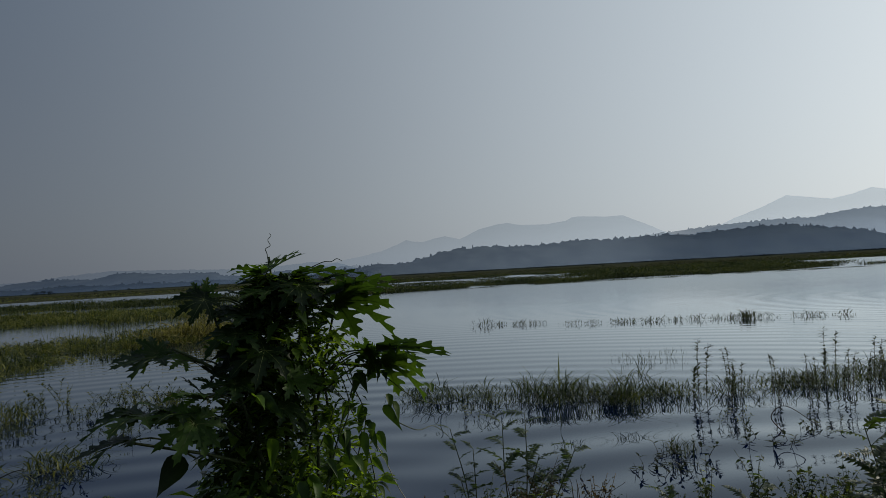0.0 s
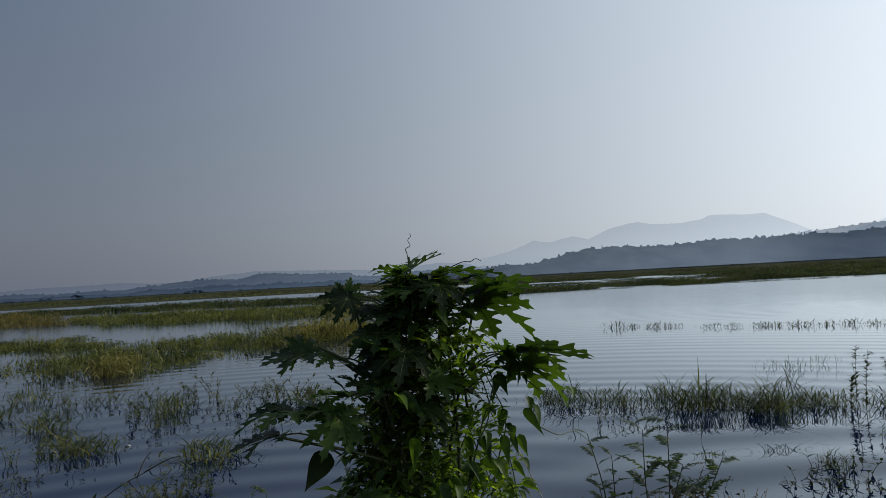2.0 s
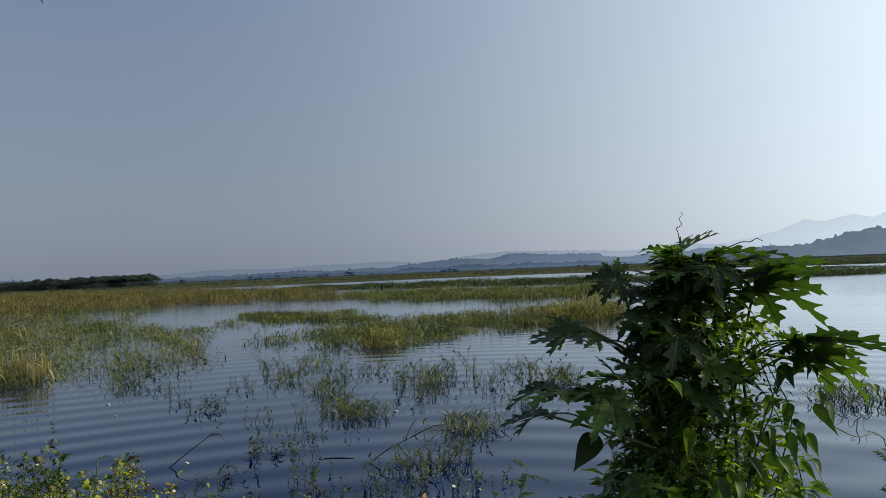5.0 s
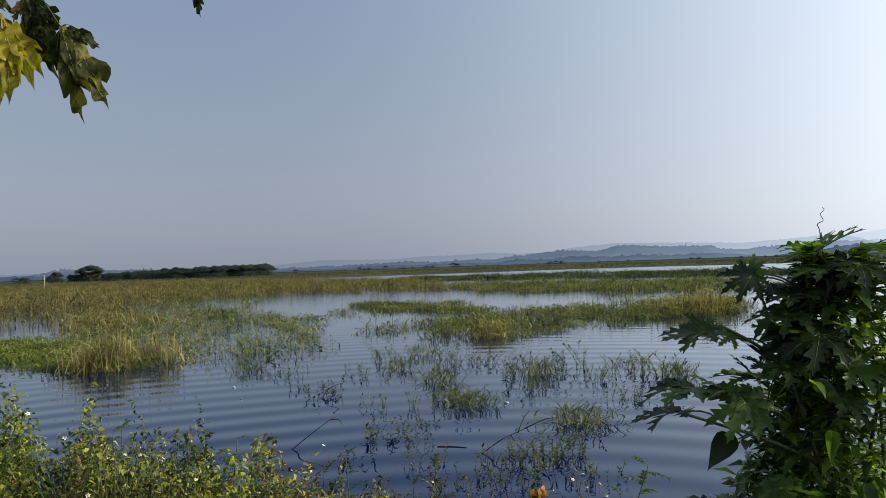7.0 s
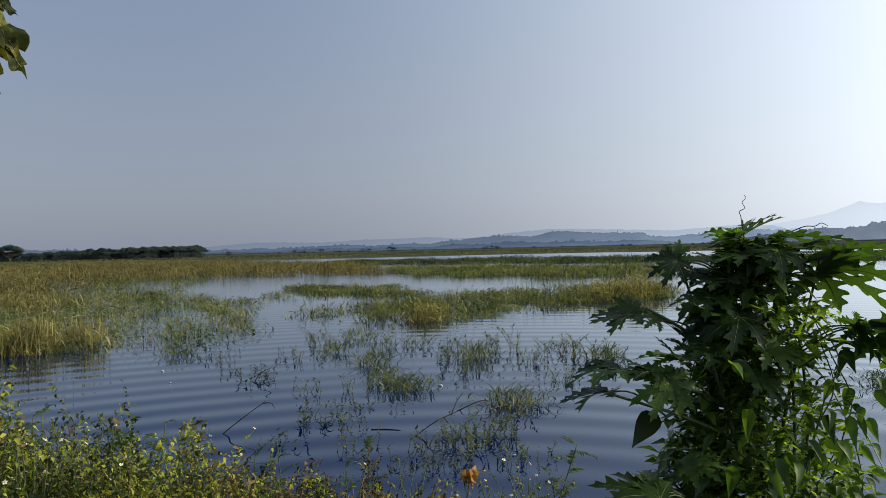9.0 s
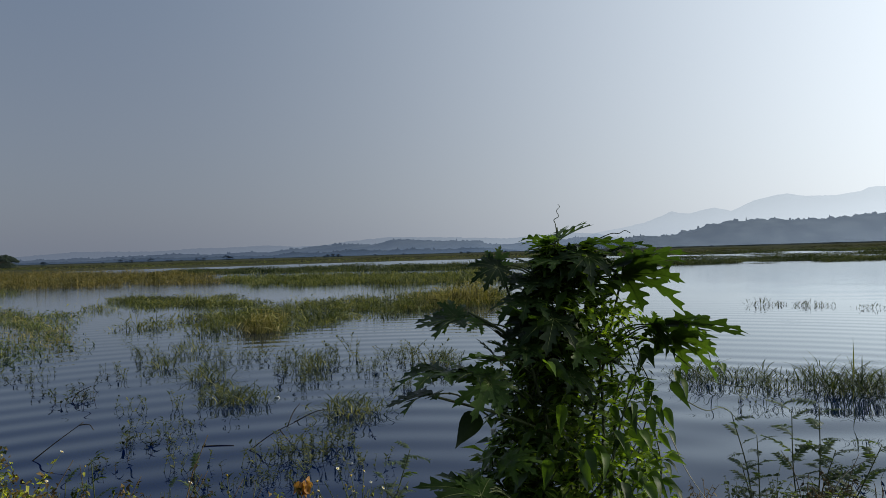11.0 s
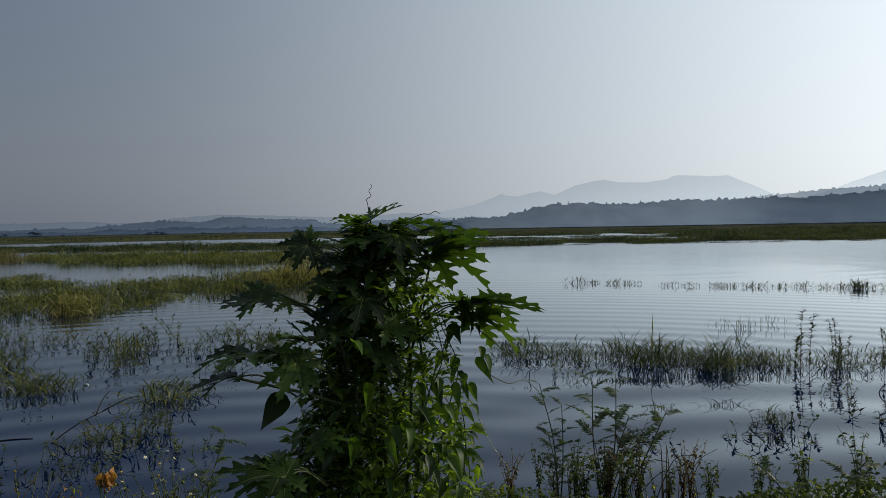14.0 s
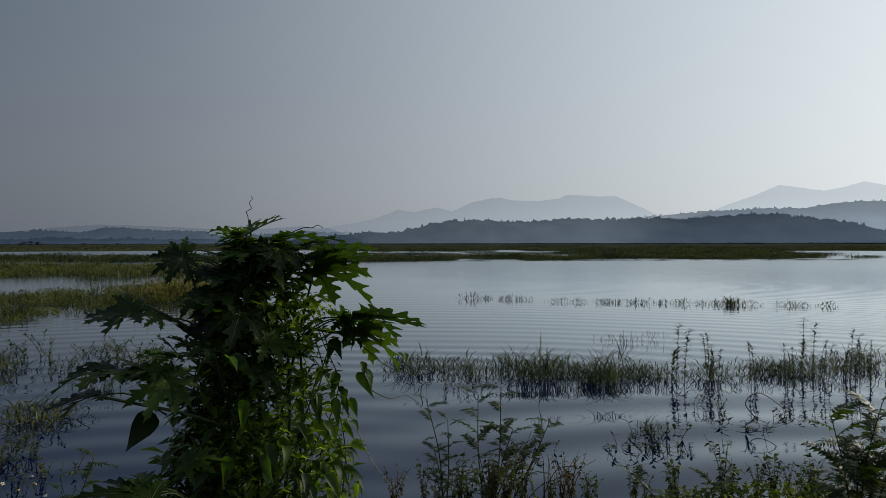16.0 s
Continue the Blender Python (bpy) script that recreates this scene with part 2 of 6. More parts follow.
# dark fill leaves: the shade inside the shrub is put into their colour
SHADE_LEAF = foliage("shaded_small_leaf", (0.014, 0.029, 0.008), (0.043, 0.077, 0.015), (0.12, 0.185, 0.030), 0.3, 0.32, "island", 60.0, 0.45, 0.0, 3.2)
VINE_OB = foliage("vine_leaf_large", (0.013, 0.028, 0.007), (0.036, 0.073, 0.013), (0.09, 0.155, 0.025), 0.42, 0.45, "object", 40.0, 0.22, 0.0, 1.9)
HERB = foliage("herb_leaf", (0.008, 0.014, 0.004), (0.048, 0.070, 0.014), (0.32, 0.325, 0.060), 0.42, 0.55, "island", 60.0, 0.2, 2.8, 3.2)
# darker copy of HERB: the look of backlit plants is put into its colour
DARK_HERB = foliage("dark_backlit_herb_leaf", (0.013, 0.023, 0.008), (0.040, 0.062, 0.016), (0.10, 0.125, 0.03), 0.28, 0.6, "island", 60.0, 0.15, 2.2)
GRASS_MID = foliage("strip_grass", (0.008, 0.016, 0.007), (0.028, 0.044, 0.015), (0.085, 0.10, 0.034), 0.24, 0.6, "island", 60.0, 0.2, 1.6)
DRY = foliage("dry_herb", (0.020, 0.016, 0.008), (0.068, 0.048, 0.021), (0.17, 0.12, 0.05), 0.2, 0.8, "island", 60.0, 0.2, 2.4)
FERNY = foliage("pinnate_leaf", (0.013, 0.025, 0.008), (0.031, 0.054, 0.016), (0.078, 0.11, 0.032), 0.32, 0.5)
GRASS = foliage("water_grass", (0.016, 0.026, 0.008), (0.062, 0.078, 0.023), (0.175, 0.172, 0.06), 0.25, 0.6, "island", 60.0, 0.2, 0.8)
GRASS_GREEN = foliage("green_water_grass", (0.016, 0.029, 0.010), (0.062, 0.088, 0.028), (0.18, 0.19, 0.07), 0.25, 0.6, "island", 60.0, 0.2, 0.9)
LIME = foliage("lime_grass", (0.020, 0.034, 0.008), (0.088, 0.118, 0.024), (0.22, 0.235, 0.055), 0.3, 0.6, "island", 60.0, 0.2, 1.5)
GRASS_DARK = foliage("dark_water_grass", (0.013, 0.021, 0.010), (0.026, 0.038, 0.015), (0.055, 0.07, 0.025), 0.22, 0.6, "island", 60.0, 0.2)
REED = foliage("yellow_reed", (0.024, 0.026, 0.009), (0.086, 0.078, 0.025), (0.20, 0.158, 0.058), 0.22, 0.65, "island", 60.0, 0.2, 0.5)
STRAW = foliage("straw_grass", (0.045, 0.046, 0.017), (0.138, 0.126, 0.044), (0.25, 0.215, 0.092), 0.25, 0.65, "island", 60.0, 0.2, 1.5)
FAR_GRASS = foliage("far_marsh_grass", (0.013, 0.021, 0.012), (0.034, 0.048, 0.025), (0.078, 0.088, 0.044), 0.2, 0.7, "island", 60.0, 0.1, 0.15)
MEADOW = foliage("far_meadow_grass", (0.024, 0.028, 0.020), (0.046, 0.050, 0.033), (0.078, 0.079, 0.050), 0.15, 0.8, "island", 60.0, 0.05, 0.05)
STEM = plain("green_stem", (0.025, 0.040, 0.014), (0.06, 0.075, 0.028), 9.0, 0.6, 0.3, 0.002)
PALE_STEM = plain("pale_dry_stem", (0.22, 0.20, 0.15), (0.38, 0.35, 0.28), 14.0, 0.7, 0.3, 0.002)
TWIG = plain("dark_wet_twig", (0.012, 0.010, 0.008), (0.045, 0.035, 0.025), 12.0, 0.6, 0.5, 0.003)
BARK = plain("grey_bark", (0.07, 0.06, 0.045), (0.17, 0.15, 0.11), 6.0, 0.9, 0.6, 0.01)
CANE = plain("dry_cane", (0.05, 0.038, 0.022), (0.12, 0.09, 0.05), 14.0, 0.7, 0.4, 0.002)
PETAL = plain("white_petal", (0.58, 0.57, 0.48), (0.72, 0.71, 0.62), 60.0, 0.6, 0.1, 0.001)
YOLK = plain("yellow_flower_centre", (0.45, 0.28, 0.03), (0.6, 0.42, 0.05), 120.0, 0.8, 0.4, 0.001)
RUST = foliage("withered_orange_leaf", (0.11, 0.05, 0.018), (0.22, 0.105, 0.032), (0.36, 0.20, 0.07), 0.25, 0.8)
# bluish and pale: the haze over the far trees is mixed into the leaf colour
TREE_LEAF = foliage("haze_toned_tree_leaf", (0.034, 0.048, 0.060), (0.049, 0.067, 0.078), (0.066, 0.087, 0.094), 0.3, 0.9, "island", 60.0, 0.0)
FOAM = plain("white_flotsam", (0.6, 0.6, 0.58), (0.8, 0.8, 0.78), 40.0, 0.6, 0.2, 0.001)
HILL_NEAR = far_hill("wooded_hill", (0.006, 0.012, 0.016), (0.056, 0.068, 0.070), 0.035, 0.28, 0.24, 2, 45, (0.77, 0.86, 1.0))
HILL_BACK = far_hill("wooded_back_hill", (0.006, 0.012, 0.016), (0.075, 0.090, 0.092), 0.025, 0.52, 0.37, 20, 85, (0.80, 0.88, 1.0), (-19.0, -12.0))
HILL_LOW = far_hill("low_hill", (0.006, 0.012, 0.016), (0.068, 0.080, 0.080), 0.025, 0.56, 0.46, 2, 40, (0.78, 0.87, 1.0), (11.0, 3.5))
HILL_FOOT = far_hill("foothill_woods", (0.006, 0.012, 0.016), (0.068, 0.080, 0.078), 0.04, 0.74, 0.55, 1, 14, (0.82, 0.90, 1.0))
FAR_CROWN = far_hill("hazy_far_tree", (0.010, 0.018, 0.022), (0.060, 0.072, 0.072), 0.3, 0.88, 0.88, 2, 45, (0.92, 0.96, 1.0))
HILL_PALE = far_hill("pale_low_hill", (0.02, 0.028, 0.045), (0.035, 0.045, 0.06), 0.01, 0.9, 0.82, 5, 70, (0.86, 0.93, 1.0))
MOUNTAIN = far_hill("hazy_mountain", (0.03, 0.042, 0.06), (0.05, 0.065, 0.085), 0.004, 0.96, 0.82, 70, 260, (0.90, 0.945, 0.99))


# ---- building helpers ----
class Geo:
    """Vertices and faces of one mesh in the making."""

    def __init__(self):
        self.v, self.f = [], []

    def tube(self, pts, r0, r1, sides=6):
        pts = [Vector(p) for p in pts]
        first = len(self.v)
        for i, p in enumerate(pts):
            d = (pts[min(i + 1, len(pts) - 1)] - pts[max(i - 1, 0)]).normalized()
            a = d.orthogonal().normalized()
            b = d.cross(a)
            r = r0 + (r1 - r0) * i / (len(pts) - 1)
            for k in range(sides):
                w = 2 * math.pi * k / sides
                self.v.append(p + (a * math.cos(w) + b * math.sin(w)) * r)
        for i in range(len(pts) - 1):
            for k in range(sides):
                q = first + i * sides
                self.f.append((q + k, q + (k + 1) % sides, q + sides + (k + 1) % sides, q + sides + k))
        self.f.append(tuple(first + k for k in reversed(range(sides))))
        self.f.append(tuple(first + (len(pts) - 1) * sides + k for k in range(sides)))
        return self

    def add(self, other, m):
        q = len(self.v)
        self.v += [m @ Vector(p) for p in other.v]
        self.f += [tuple(q + i for i in f) for f in other.f]
        return self

    def mesh(self, name, material, smooth=True):
        me = bpy.data.meshes.new(name)
        me.from_pydata([tuple(p) for p in self.v], [], self.f)
        me.materials.append(material)
        if smooth:
            me.shade_smooth()
        me.update()
        return me


def part(name, geo, material, parent, label="", m=None):
    """One mesh object under a thing or a part. geo: a Geo or a ready mesh."""
    ob = new(name, geo.mesh(name, material) if isinstance(geo, Geo) else geo)
    ob.parent = parent
    if m is not None:
        ob.matrix_basis = m
    return tagged(ob, label)


def thing(name, place, label, category, group="", kind=""):
    ob = new(name)
    ob.location = place
    return tagged(ob, label, category, group, kind)


def tri_mesh(name, verts, tris, material):
    """A mesh from arrays of points and triangles."""
    me = bpy.data.meshes.new(name)
    me.vertices.add(len(verts))
    me.vertices.foreach_set("co", np.asarray(verts, dtype=np.float32).ravel())
    me.loops.add(len(tris) * 3)
    me.loops.foreach_set("vertex_index", np.asarray(tris, dtype=np.int32).ravel())
    me.polygons.add(len(tris))
    me.polygons.foreach_set("loop_start", np.arange(0, len(tris) * 3, 3, dtype=np.int32))
    me.materials.append(material)
    me.update(calc_edges=True)
    me.validate()
    return me


def blades(base, height, width, lean, rng):
    """Arching grass blades: base points (n, 3), and for each its height, width and lean. Points and triangles."""
    n = len(base)
    a = rng.uniform(0, 2 * np.pi, n)
    out = np.stack([np.cos(a), np.sin(a), 0 * a], 1)
    turn = a + np.pi / 2 + rng.normal(0, 0.8, n)
    side = np.stack([np.cos(turn), np.sin(turn), 0 * a], 1) * (width / 2)[:, None]
    up = np.array([0, 0, 1.0])

    def at(s):
        return base + out * (lean * height * s ** 1.6)[:, None] + up * (height * (s - 0.42 * lean * s ** 2.6))[:, None]

    one, two = at(np.full(n, 0.4)), at(np.full(n, 0.75))
    v = np.stack([base - side * 0.7, base + side * 0.7, one - side, one + side, two - side * 0.8, two + side * 0.8, at(np.ones(n))], 1).reshape(-1, 3)
    t = np.array([[0, 1, 3], [0, 3, 2], [2, 3, 5], [2, 5, 4], [4, 5, 6]])
    return v, (np.arange(n)[:, None, None] * 7 + t[None]).reshape(-1, 3)


def leaf_cloud(points, size, rng, aspect=0.45, flat=0.6):
    """Small folded leaves at the points, facing all ways. Points and triangles."""
    n = len(points)
    a, el = rng.uniform(0, 2 * np.pi, n), rng.uniform(-1.1, 0.6, n) * flat
    d = np.stack([np.cos(a) * np.cos(el), np.sin(a) * np.cos(el), np.sin(el)], 1)
    side = np.stack([-np.sin(a), np.cos(a), rng.normal(0, 0.35 + 0.4 * (flat > 1), n)], 1)
    side /= np.linalg.norm(side, axis=1)[:, None]
    nor = np.cross(d, side)
    ln = (size * rng.uniform(0.45, 1.0, n) ** 1.5 * 1.5)[:, None]
    w = ln * aspect * rng.uniform(0.35, 0.6, (n, 1))
    lift = nor * w * 0.5
    v = np.stack([points, points + d * ln * 0.45 - side * w + lift, points + d * ln * 0.5, points + d * ln * 0.45 + side * w + lift, points + d * ln - np.array([0, 0, 1]) * ln * 0.12], 1).reshape(-1, 3)
    t = np.array([[0, 2, 1], [0, 3, 2], [1, 2, 4], [2, 3, 4]])
    return v, (np.arange(n)[:, None, None] * 5 + t[None]).reshape(-1, 3)


def inside(poly, p):
    x, y = p[:, 0], p[:, 1]
    hit = np.zeros(len(p), bool)
    for (x0, y0), (x1, y1) in zip(poly, poly[1:] + poly[:1]):
        c = ((y0 > y) != (y1 > y)) & (x < (x1 - x0) * (y - y0) / (y1 - y0 + 1e-9) + x0)
        hit ^= c
    return hit


def patchy(p, size, seed):
    """Smooth field of about -1 to 1 over the plan, in lumps of that size."""
    r = np.random.default_rng(seed)
    s = np.zeros(len(p))
    for k in range(7):
        a, f = r.uniform(0, 6.28), r.uniform(0.6, 1.7) / size * 3.0
        s += np.sin(p[:, 0] * f * np.cos(a) + p[:, 1] * f * np.sin(a) + r.uniform(0, 6.28))
    return s / 2.6


def tussock_points(poly, count, each, spread, rng, lump, cut, seed):
    """Tussocks over a polygon of the plan, kept where the patchy field is above cut."""
    q = np.array(poly)
    c = rng.uniform(q.min(0), q.max(0), (count * 4, 2))
    c = c[inside(poly, c + patchy(c, lump * 0.6, seed + 5)[:, None] * lump * 0.25)]
    c = c[patchy(c, lump, seed) > cut][:count]
    vigour = np.clip(0.72 + 0.4 * patchy(c, lump * 0.7, seed + 9), 0.25, 1.4) * rng.uniform(0.6, 1.25, len(c))
    p = np.repeat(c, each, 0) + rng.normal(0, spread, (len(c) * each, 2))
    return p, np.repeat(vigour, each)


def bed(name, poly, count, each, spread, height, width, material, label, seed, lump=5.0, cut=-0.2, lean=0.45, category="reed bed", leafy=0.5):
    rng = np.random.default_rng(seed)
    p, vig = tussock_points(poly, count, each, spread, rng, lump, cut, seed)
    n = len(p)
    high = height * vig
    start = np.where(rng.random(n) < 0.35, -0.12, rng.uniform(-0.05, 0.55, n) * high)
    base = np.column_stack([p, start])
    h = np.maximum(high * rng.uniform(0.6, 1.15, n) - np.maximum(start, 0), 0.25 * high) + np.where(start < -0.1, 0.12, 0)
    v, t = blades(base, h, rng.uniform(0.6, 1.4, n) * width, np.clip(rng.normal(lean, 0.5, n), 0.02, 1.8), rng)
    if leafy:  # short leaves hanging off the blades
        some = rng.random(n) < leafy
        q = np.column_stack([p[some] + rng.normal(0, spread * 0.5, (some.sum(), 2)), high[some] * rng.uniform(0.1, 0.95, some.sum())])
        v2, t2 = leaf_cloud(q, 0.42 * height + 4 * width, rng, 0.0 + 2.2 * width / (0.42 * height + 4 * width), 0.9)
        v, t = np.concatenate([v, v2]), np.concatenate([t, t2 + len(v)])
    return tagged(new(name, tri_mesh(name, v, t, material)), label, category, kind="stuff")


# ---- ground, water ----
def shore(x):
    return 5.5 + (0.7 * x if x < 0 else 0.06 * x)


def ground_height(x, y):
    r = math.hypot(x, y)
    inland = shore(max(x, -9)) - y
    s = min(max(inland / 1.6, 0), 1)
    bank = 0.55 * s * s * (3 - 2 * s) + 0.05 * noise.noise((x * 0.8, y * 0.8, 3)) * s
    out_s = min(max(-inland / 3.0, 0), 1)
    low = -0.06 - 0.7 * out_s
    h = bank if inland > 0 else low
    edge = 185 + 22 * noise.noise((math.atan2(x, y) * 4, 1.7, 0))
    f = min(max((r - edge) / 30, 0), 1)
    return h * (1 - f) + 0.22 * f if y > -2 else max(h, 0.3)


def make_ground():
    g = Geo()
    radii = [0.35 * 1.085 ** k for k in range(0, 118)]
    radii = [r for r in radii if r < 4800] + [4850]
    n = 160
    g.v.append((0, 0, ground_height(0, 0)))
    for r in radii:
        for k in range(n):
            a = 2 * math.pi * k / n
            x, y = r * math.sin(a), r * math.cos(a)
            g.v.append((x, y, ground_height(x, y)))
    for k in range(n):
        g.f.append((0, 1 + (k + 1) % n, 1 + k))
    for i in range(len(radii) - 1):
        for k in range(n):
            a, b = 1 + i * n + k, 1 + i * n + (k + 1) % n
            g.f.append((a, b, b + n, a + n))
    me = g.mesh("ground", SOIL)
    me.materials.append(PLAIN)
    for f in me.polygons:
        c = f.center
        f.material_index = 1 if math.hypot(c.x, c.y) > 60 else 0
    return tagged(new("ground", me), "muddy lake bank and far green marsh meadow", "ground", kind="structure")


make_ground()


def make_water():
    g = Geo()
    n, radii = 96, [2.0, 5, 12, 30, 70, 150, 260]
    for r in radii:
        for k in range(n):
            a = 2 * math.pi * k / n
            g.v.append((r * math.sin(a), r * math.cos(a), 0))
    for i in range(len(radii) - 1):
        for k in range(n):
            a, b = i * n + k, i * n + (k + 1) % n
            g.f.append((a, b, b + n, a + n))
    return tagged(new("water", g.mesh("water", WATER)), "calm dark blue lake water with gentle ripples", "water", kind="structure")


make_water()


# ---- hills ----
def treetops(x, seed):
    """Height of the tree crowns along a line, 0 to about 1: rounded crowns of mixed width, thinner and denser stretches, a few tall ones."""
    h = np.zeros_like(x)
    r = np.random.default_rng(seed)
    span = x[-1] - x[0]
    for wide, tall, each in ((0.8, 0.45, 2.0), (0.4, 0.66, 2.2), (0.2, 0.9, 2.4), (0.1, 1.0, 2.2)):
        n = int(span * each)
        c, w, t = r.uniform(x[0], x[-1], n), wide * r.uniform(0.6, 1.3, n), tall * r.uniform(0.25, 1.0, n) ** 1.6
        for i in range(n):
            lo, hi = np.searchsorted(x, (c[i] - w[i] / 2, c[i] + w[i] / 2))
            u = (x[lo:hi] - c[i]) / (w[i] / 2)
            h[lo:hi] = np.maximum(h[lo:hi], t[i] * np.sqrt(np.clip(1 - u * u, 0, 1)))
    return h


def ridge(name, dist, depth, profile, material, label, trees=0.0, rows=9, step=0.04, seed=0):
    """A range of hills: crest heights from (azimuth left of ahead, elevation) pairs in degrees at that distance, with a canopy that many metres high."""
    az = np.arange(profile[0][0], profile[-1][0], step)
    e = np.interp(az, [p[0] for p in profile], [p[1] for p in profile])
    crest = np.maximum(2.0 + dist * np.tan(np.radians(np.maximum(e, 0.02))) - 0.55 * trees, 1.2)
    a = np.radians(az)
    lumps = np.array([noise.noise((u * 1.1, seed, 2)) for u in az])
    grid = []
    for j in range(rows + 1):
        s = j / rows
        d = dist - depth * (1 - s)
        shape = math.sin(s * math.pi / 2) ** 1.2
        wob = np.array([noise.noise((u * 0.9 + seed, s * 3, seed)) for u in az]) * 0.34 * crest * s * max(0.9 - s, 0)
        top = trees * treetops(az, seed) * (0.75 + 0.5 * lumps) * np.clip(crest / (trees * 1.5), 0, 1) if j == rows else 0
        z = crest * shape * d / dist + wob + top - (1.5 if j == 0 else 0)
        grid.append(np.stack([-np.sin(a) * d, np.cos(a) * d, z], 1))
    n = len(az)
    v = np.concatenate(grid)
    q = (np.arange(rows)[:, None] * n + np.arange(n - 1)[None]).ravel()
    t = np.concatenate([np.stack([q, q + 1, q + n + 1], 1), np.stack([q, q + n + 1, q + n], 1)])
    return tagged(new(name, tri_mesh(name, v, t, material)), label, "hill", kind="structure")


MOUNT = [(-75, 2.0), (-60, 3.0), (-48, 2.8), (-40, 3.4), (-35, 3.0), (-31.4, 3.8), (-30.2, 4.1), (-29, 3.75), (-27.8, 3.55), (-26.4, 3.8), (-25, 4.05),
         (-23.5, 3.4), (-21.5, 2.7), (-20.3, 2.2), (-18, 1.6), (-16.6, 2.15), (-15.4, 2.75), (-13.8, 3.5), (-12.5, 3.5), (-11.0, 3.6), (-10.4, 3.64), (-10.0, 3.58), (-9.5, 3.36),
         (-8.1, 3.2), (-6.2, 3.25), (-5.1, 3.5), (-4.2, 3.4), (-2.9, 3.1), (-1.4, 2.45), (-0.3, 2.75), (0.6, 2.6), (1.4, 2.38), (2.1, 2.45), (2.7, 2.6), (3.4, 2.3), (4.6, 1.85), (6.3, 1.5), (8, 1.25), (10, 0.6), (12, 0.1)]
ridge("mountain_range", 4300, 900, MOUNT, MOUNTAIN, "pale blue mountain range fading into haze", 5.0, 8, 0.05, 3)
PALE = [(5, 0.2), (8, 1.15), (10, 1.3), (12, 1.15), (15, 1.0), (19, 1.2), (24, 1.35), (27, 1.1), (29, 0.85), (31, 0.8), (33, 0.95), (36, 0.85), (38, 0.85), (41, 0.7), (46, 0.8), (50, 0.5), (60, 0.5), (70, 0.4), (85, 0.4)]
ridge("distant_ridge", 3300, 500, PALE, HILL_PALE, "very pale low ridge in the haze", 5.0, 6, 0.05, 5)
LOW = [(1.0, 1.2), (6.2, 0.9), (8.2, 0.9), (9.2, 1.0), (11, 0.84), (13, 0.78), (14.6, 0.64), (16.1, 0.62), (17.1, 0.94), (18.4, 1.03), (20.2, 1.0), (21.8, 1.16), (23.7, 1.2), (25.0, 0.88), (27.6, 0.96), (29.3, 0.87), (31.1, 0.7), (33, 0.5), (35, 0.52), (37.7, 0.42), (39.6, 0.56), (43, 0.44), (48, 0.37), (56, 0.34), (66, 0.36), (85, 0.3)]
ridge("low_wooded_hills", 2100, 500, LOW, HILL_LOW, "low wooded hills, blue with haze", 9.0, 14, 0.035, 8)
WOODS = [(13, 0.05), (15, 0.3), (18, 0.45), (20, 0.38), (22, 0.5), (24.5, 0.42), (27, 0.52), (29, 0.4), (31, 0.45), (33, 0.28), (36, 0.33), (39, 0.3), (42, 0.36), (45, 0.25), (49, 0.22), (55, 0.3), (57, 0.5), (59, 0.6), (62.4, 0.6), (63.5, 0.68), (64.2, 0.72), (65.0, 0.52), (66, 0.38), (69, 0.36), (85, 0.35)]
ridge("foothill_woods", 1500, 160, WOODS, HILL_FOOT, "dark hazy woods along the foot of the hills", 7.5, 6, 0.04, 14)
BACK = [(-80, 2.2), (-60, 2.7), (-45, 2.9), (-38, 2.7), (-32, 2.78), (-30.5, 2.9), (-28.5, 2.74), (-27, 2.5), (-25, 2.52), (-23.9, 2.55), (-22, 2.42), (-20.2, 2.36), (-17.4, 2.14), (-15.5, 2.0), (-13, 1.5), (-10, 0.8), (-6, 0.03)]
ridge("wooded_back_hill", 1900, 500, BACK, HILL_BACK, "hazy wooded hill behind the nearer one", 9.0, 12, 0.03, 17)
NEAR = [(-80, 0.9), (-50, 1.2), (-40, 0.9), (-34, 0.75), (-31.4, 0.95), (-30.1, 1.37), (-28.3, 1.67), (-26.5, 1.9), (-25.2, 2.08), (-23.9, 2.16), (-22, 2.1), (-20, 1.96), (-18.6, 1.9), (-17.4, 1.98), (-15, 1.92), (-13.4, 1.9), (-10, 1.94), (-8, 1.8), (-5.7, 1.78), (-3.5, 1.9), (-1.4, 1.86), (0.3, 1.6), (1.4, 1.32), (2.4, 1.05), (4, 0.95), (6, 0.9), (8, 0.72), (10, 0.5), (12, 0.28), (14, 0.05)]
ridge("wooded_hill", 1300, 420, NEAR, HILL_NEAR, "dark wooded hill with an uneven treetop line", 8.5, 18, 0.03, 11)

# ---- reed beds and water grass ----
bed("yellow_reed_bed", [(-36, 14), (-33, 16.5), (-32, 18.5), (-52, 31), (-49, 43), (-42, 48), (-36, 50), (-60, 75), (-100, 95), (-160, 110), (-165, 40), (-75, 8)],
    9000, 17, 0.45, 1.02, 0.026, REED, "tall yellow-green reed bed standing in the lake", 21, 4.0, -0.75, 0.8)
bed("sparse_marsh_grass", [(-18.6, 8.1), (-15.2, 8.6), (-13.9, 10.2), (-13.3, 11.6), (-13.8, 13.0), (-22, 21), (-29, 24), (-37, 25), (-34, 18.5), (-27, 13), (-23, 11)],
    1650, 10, 0.26, 0.28, 0.018, GRASS_GREEN, "sparse green marsh grass over open water", 22, 0.85, 0.42, 1.1)
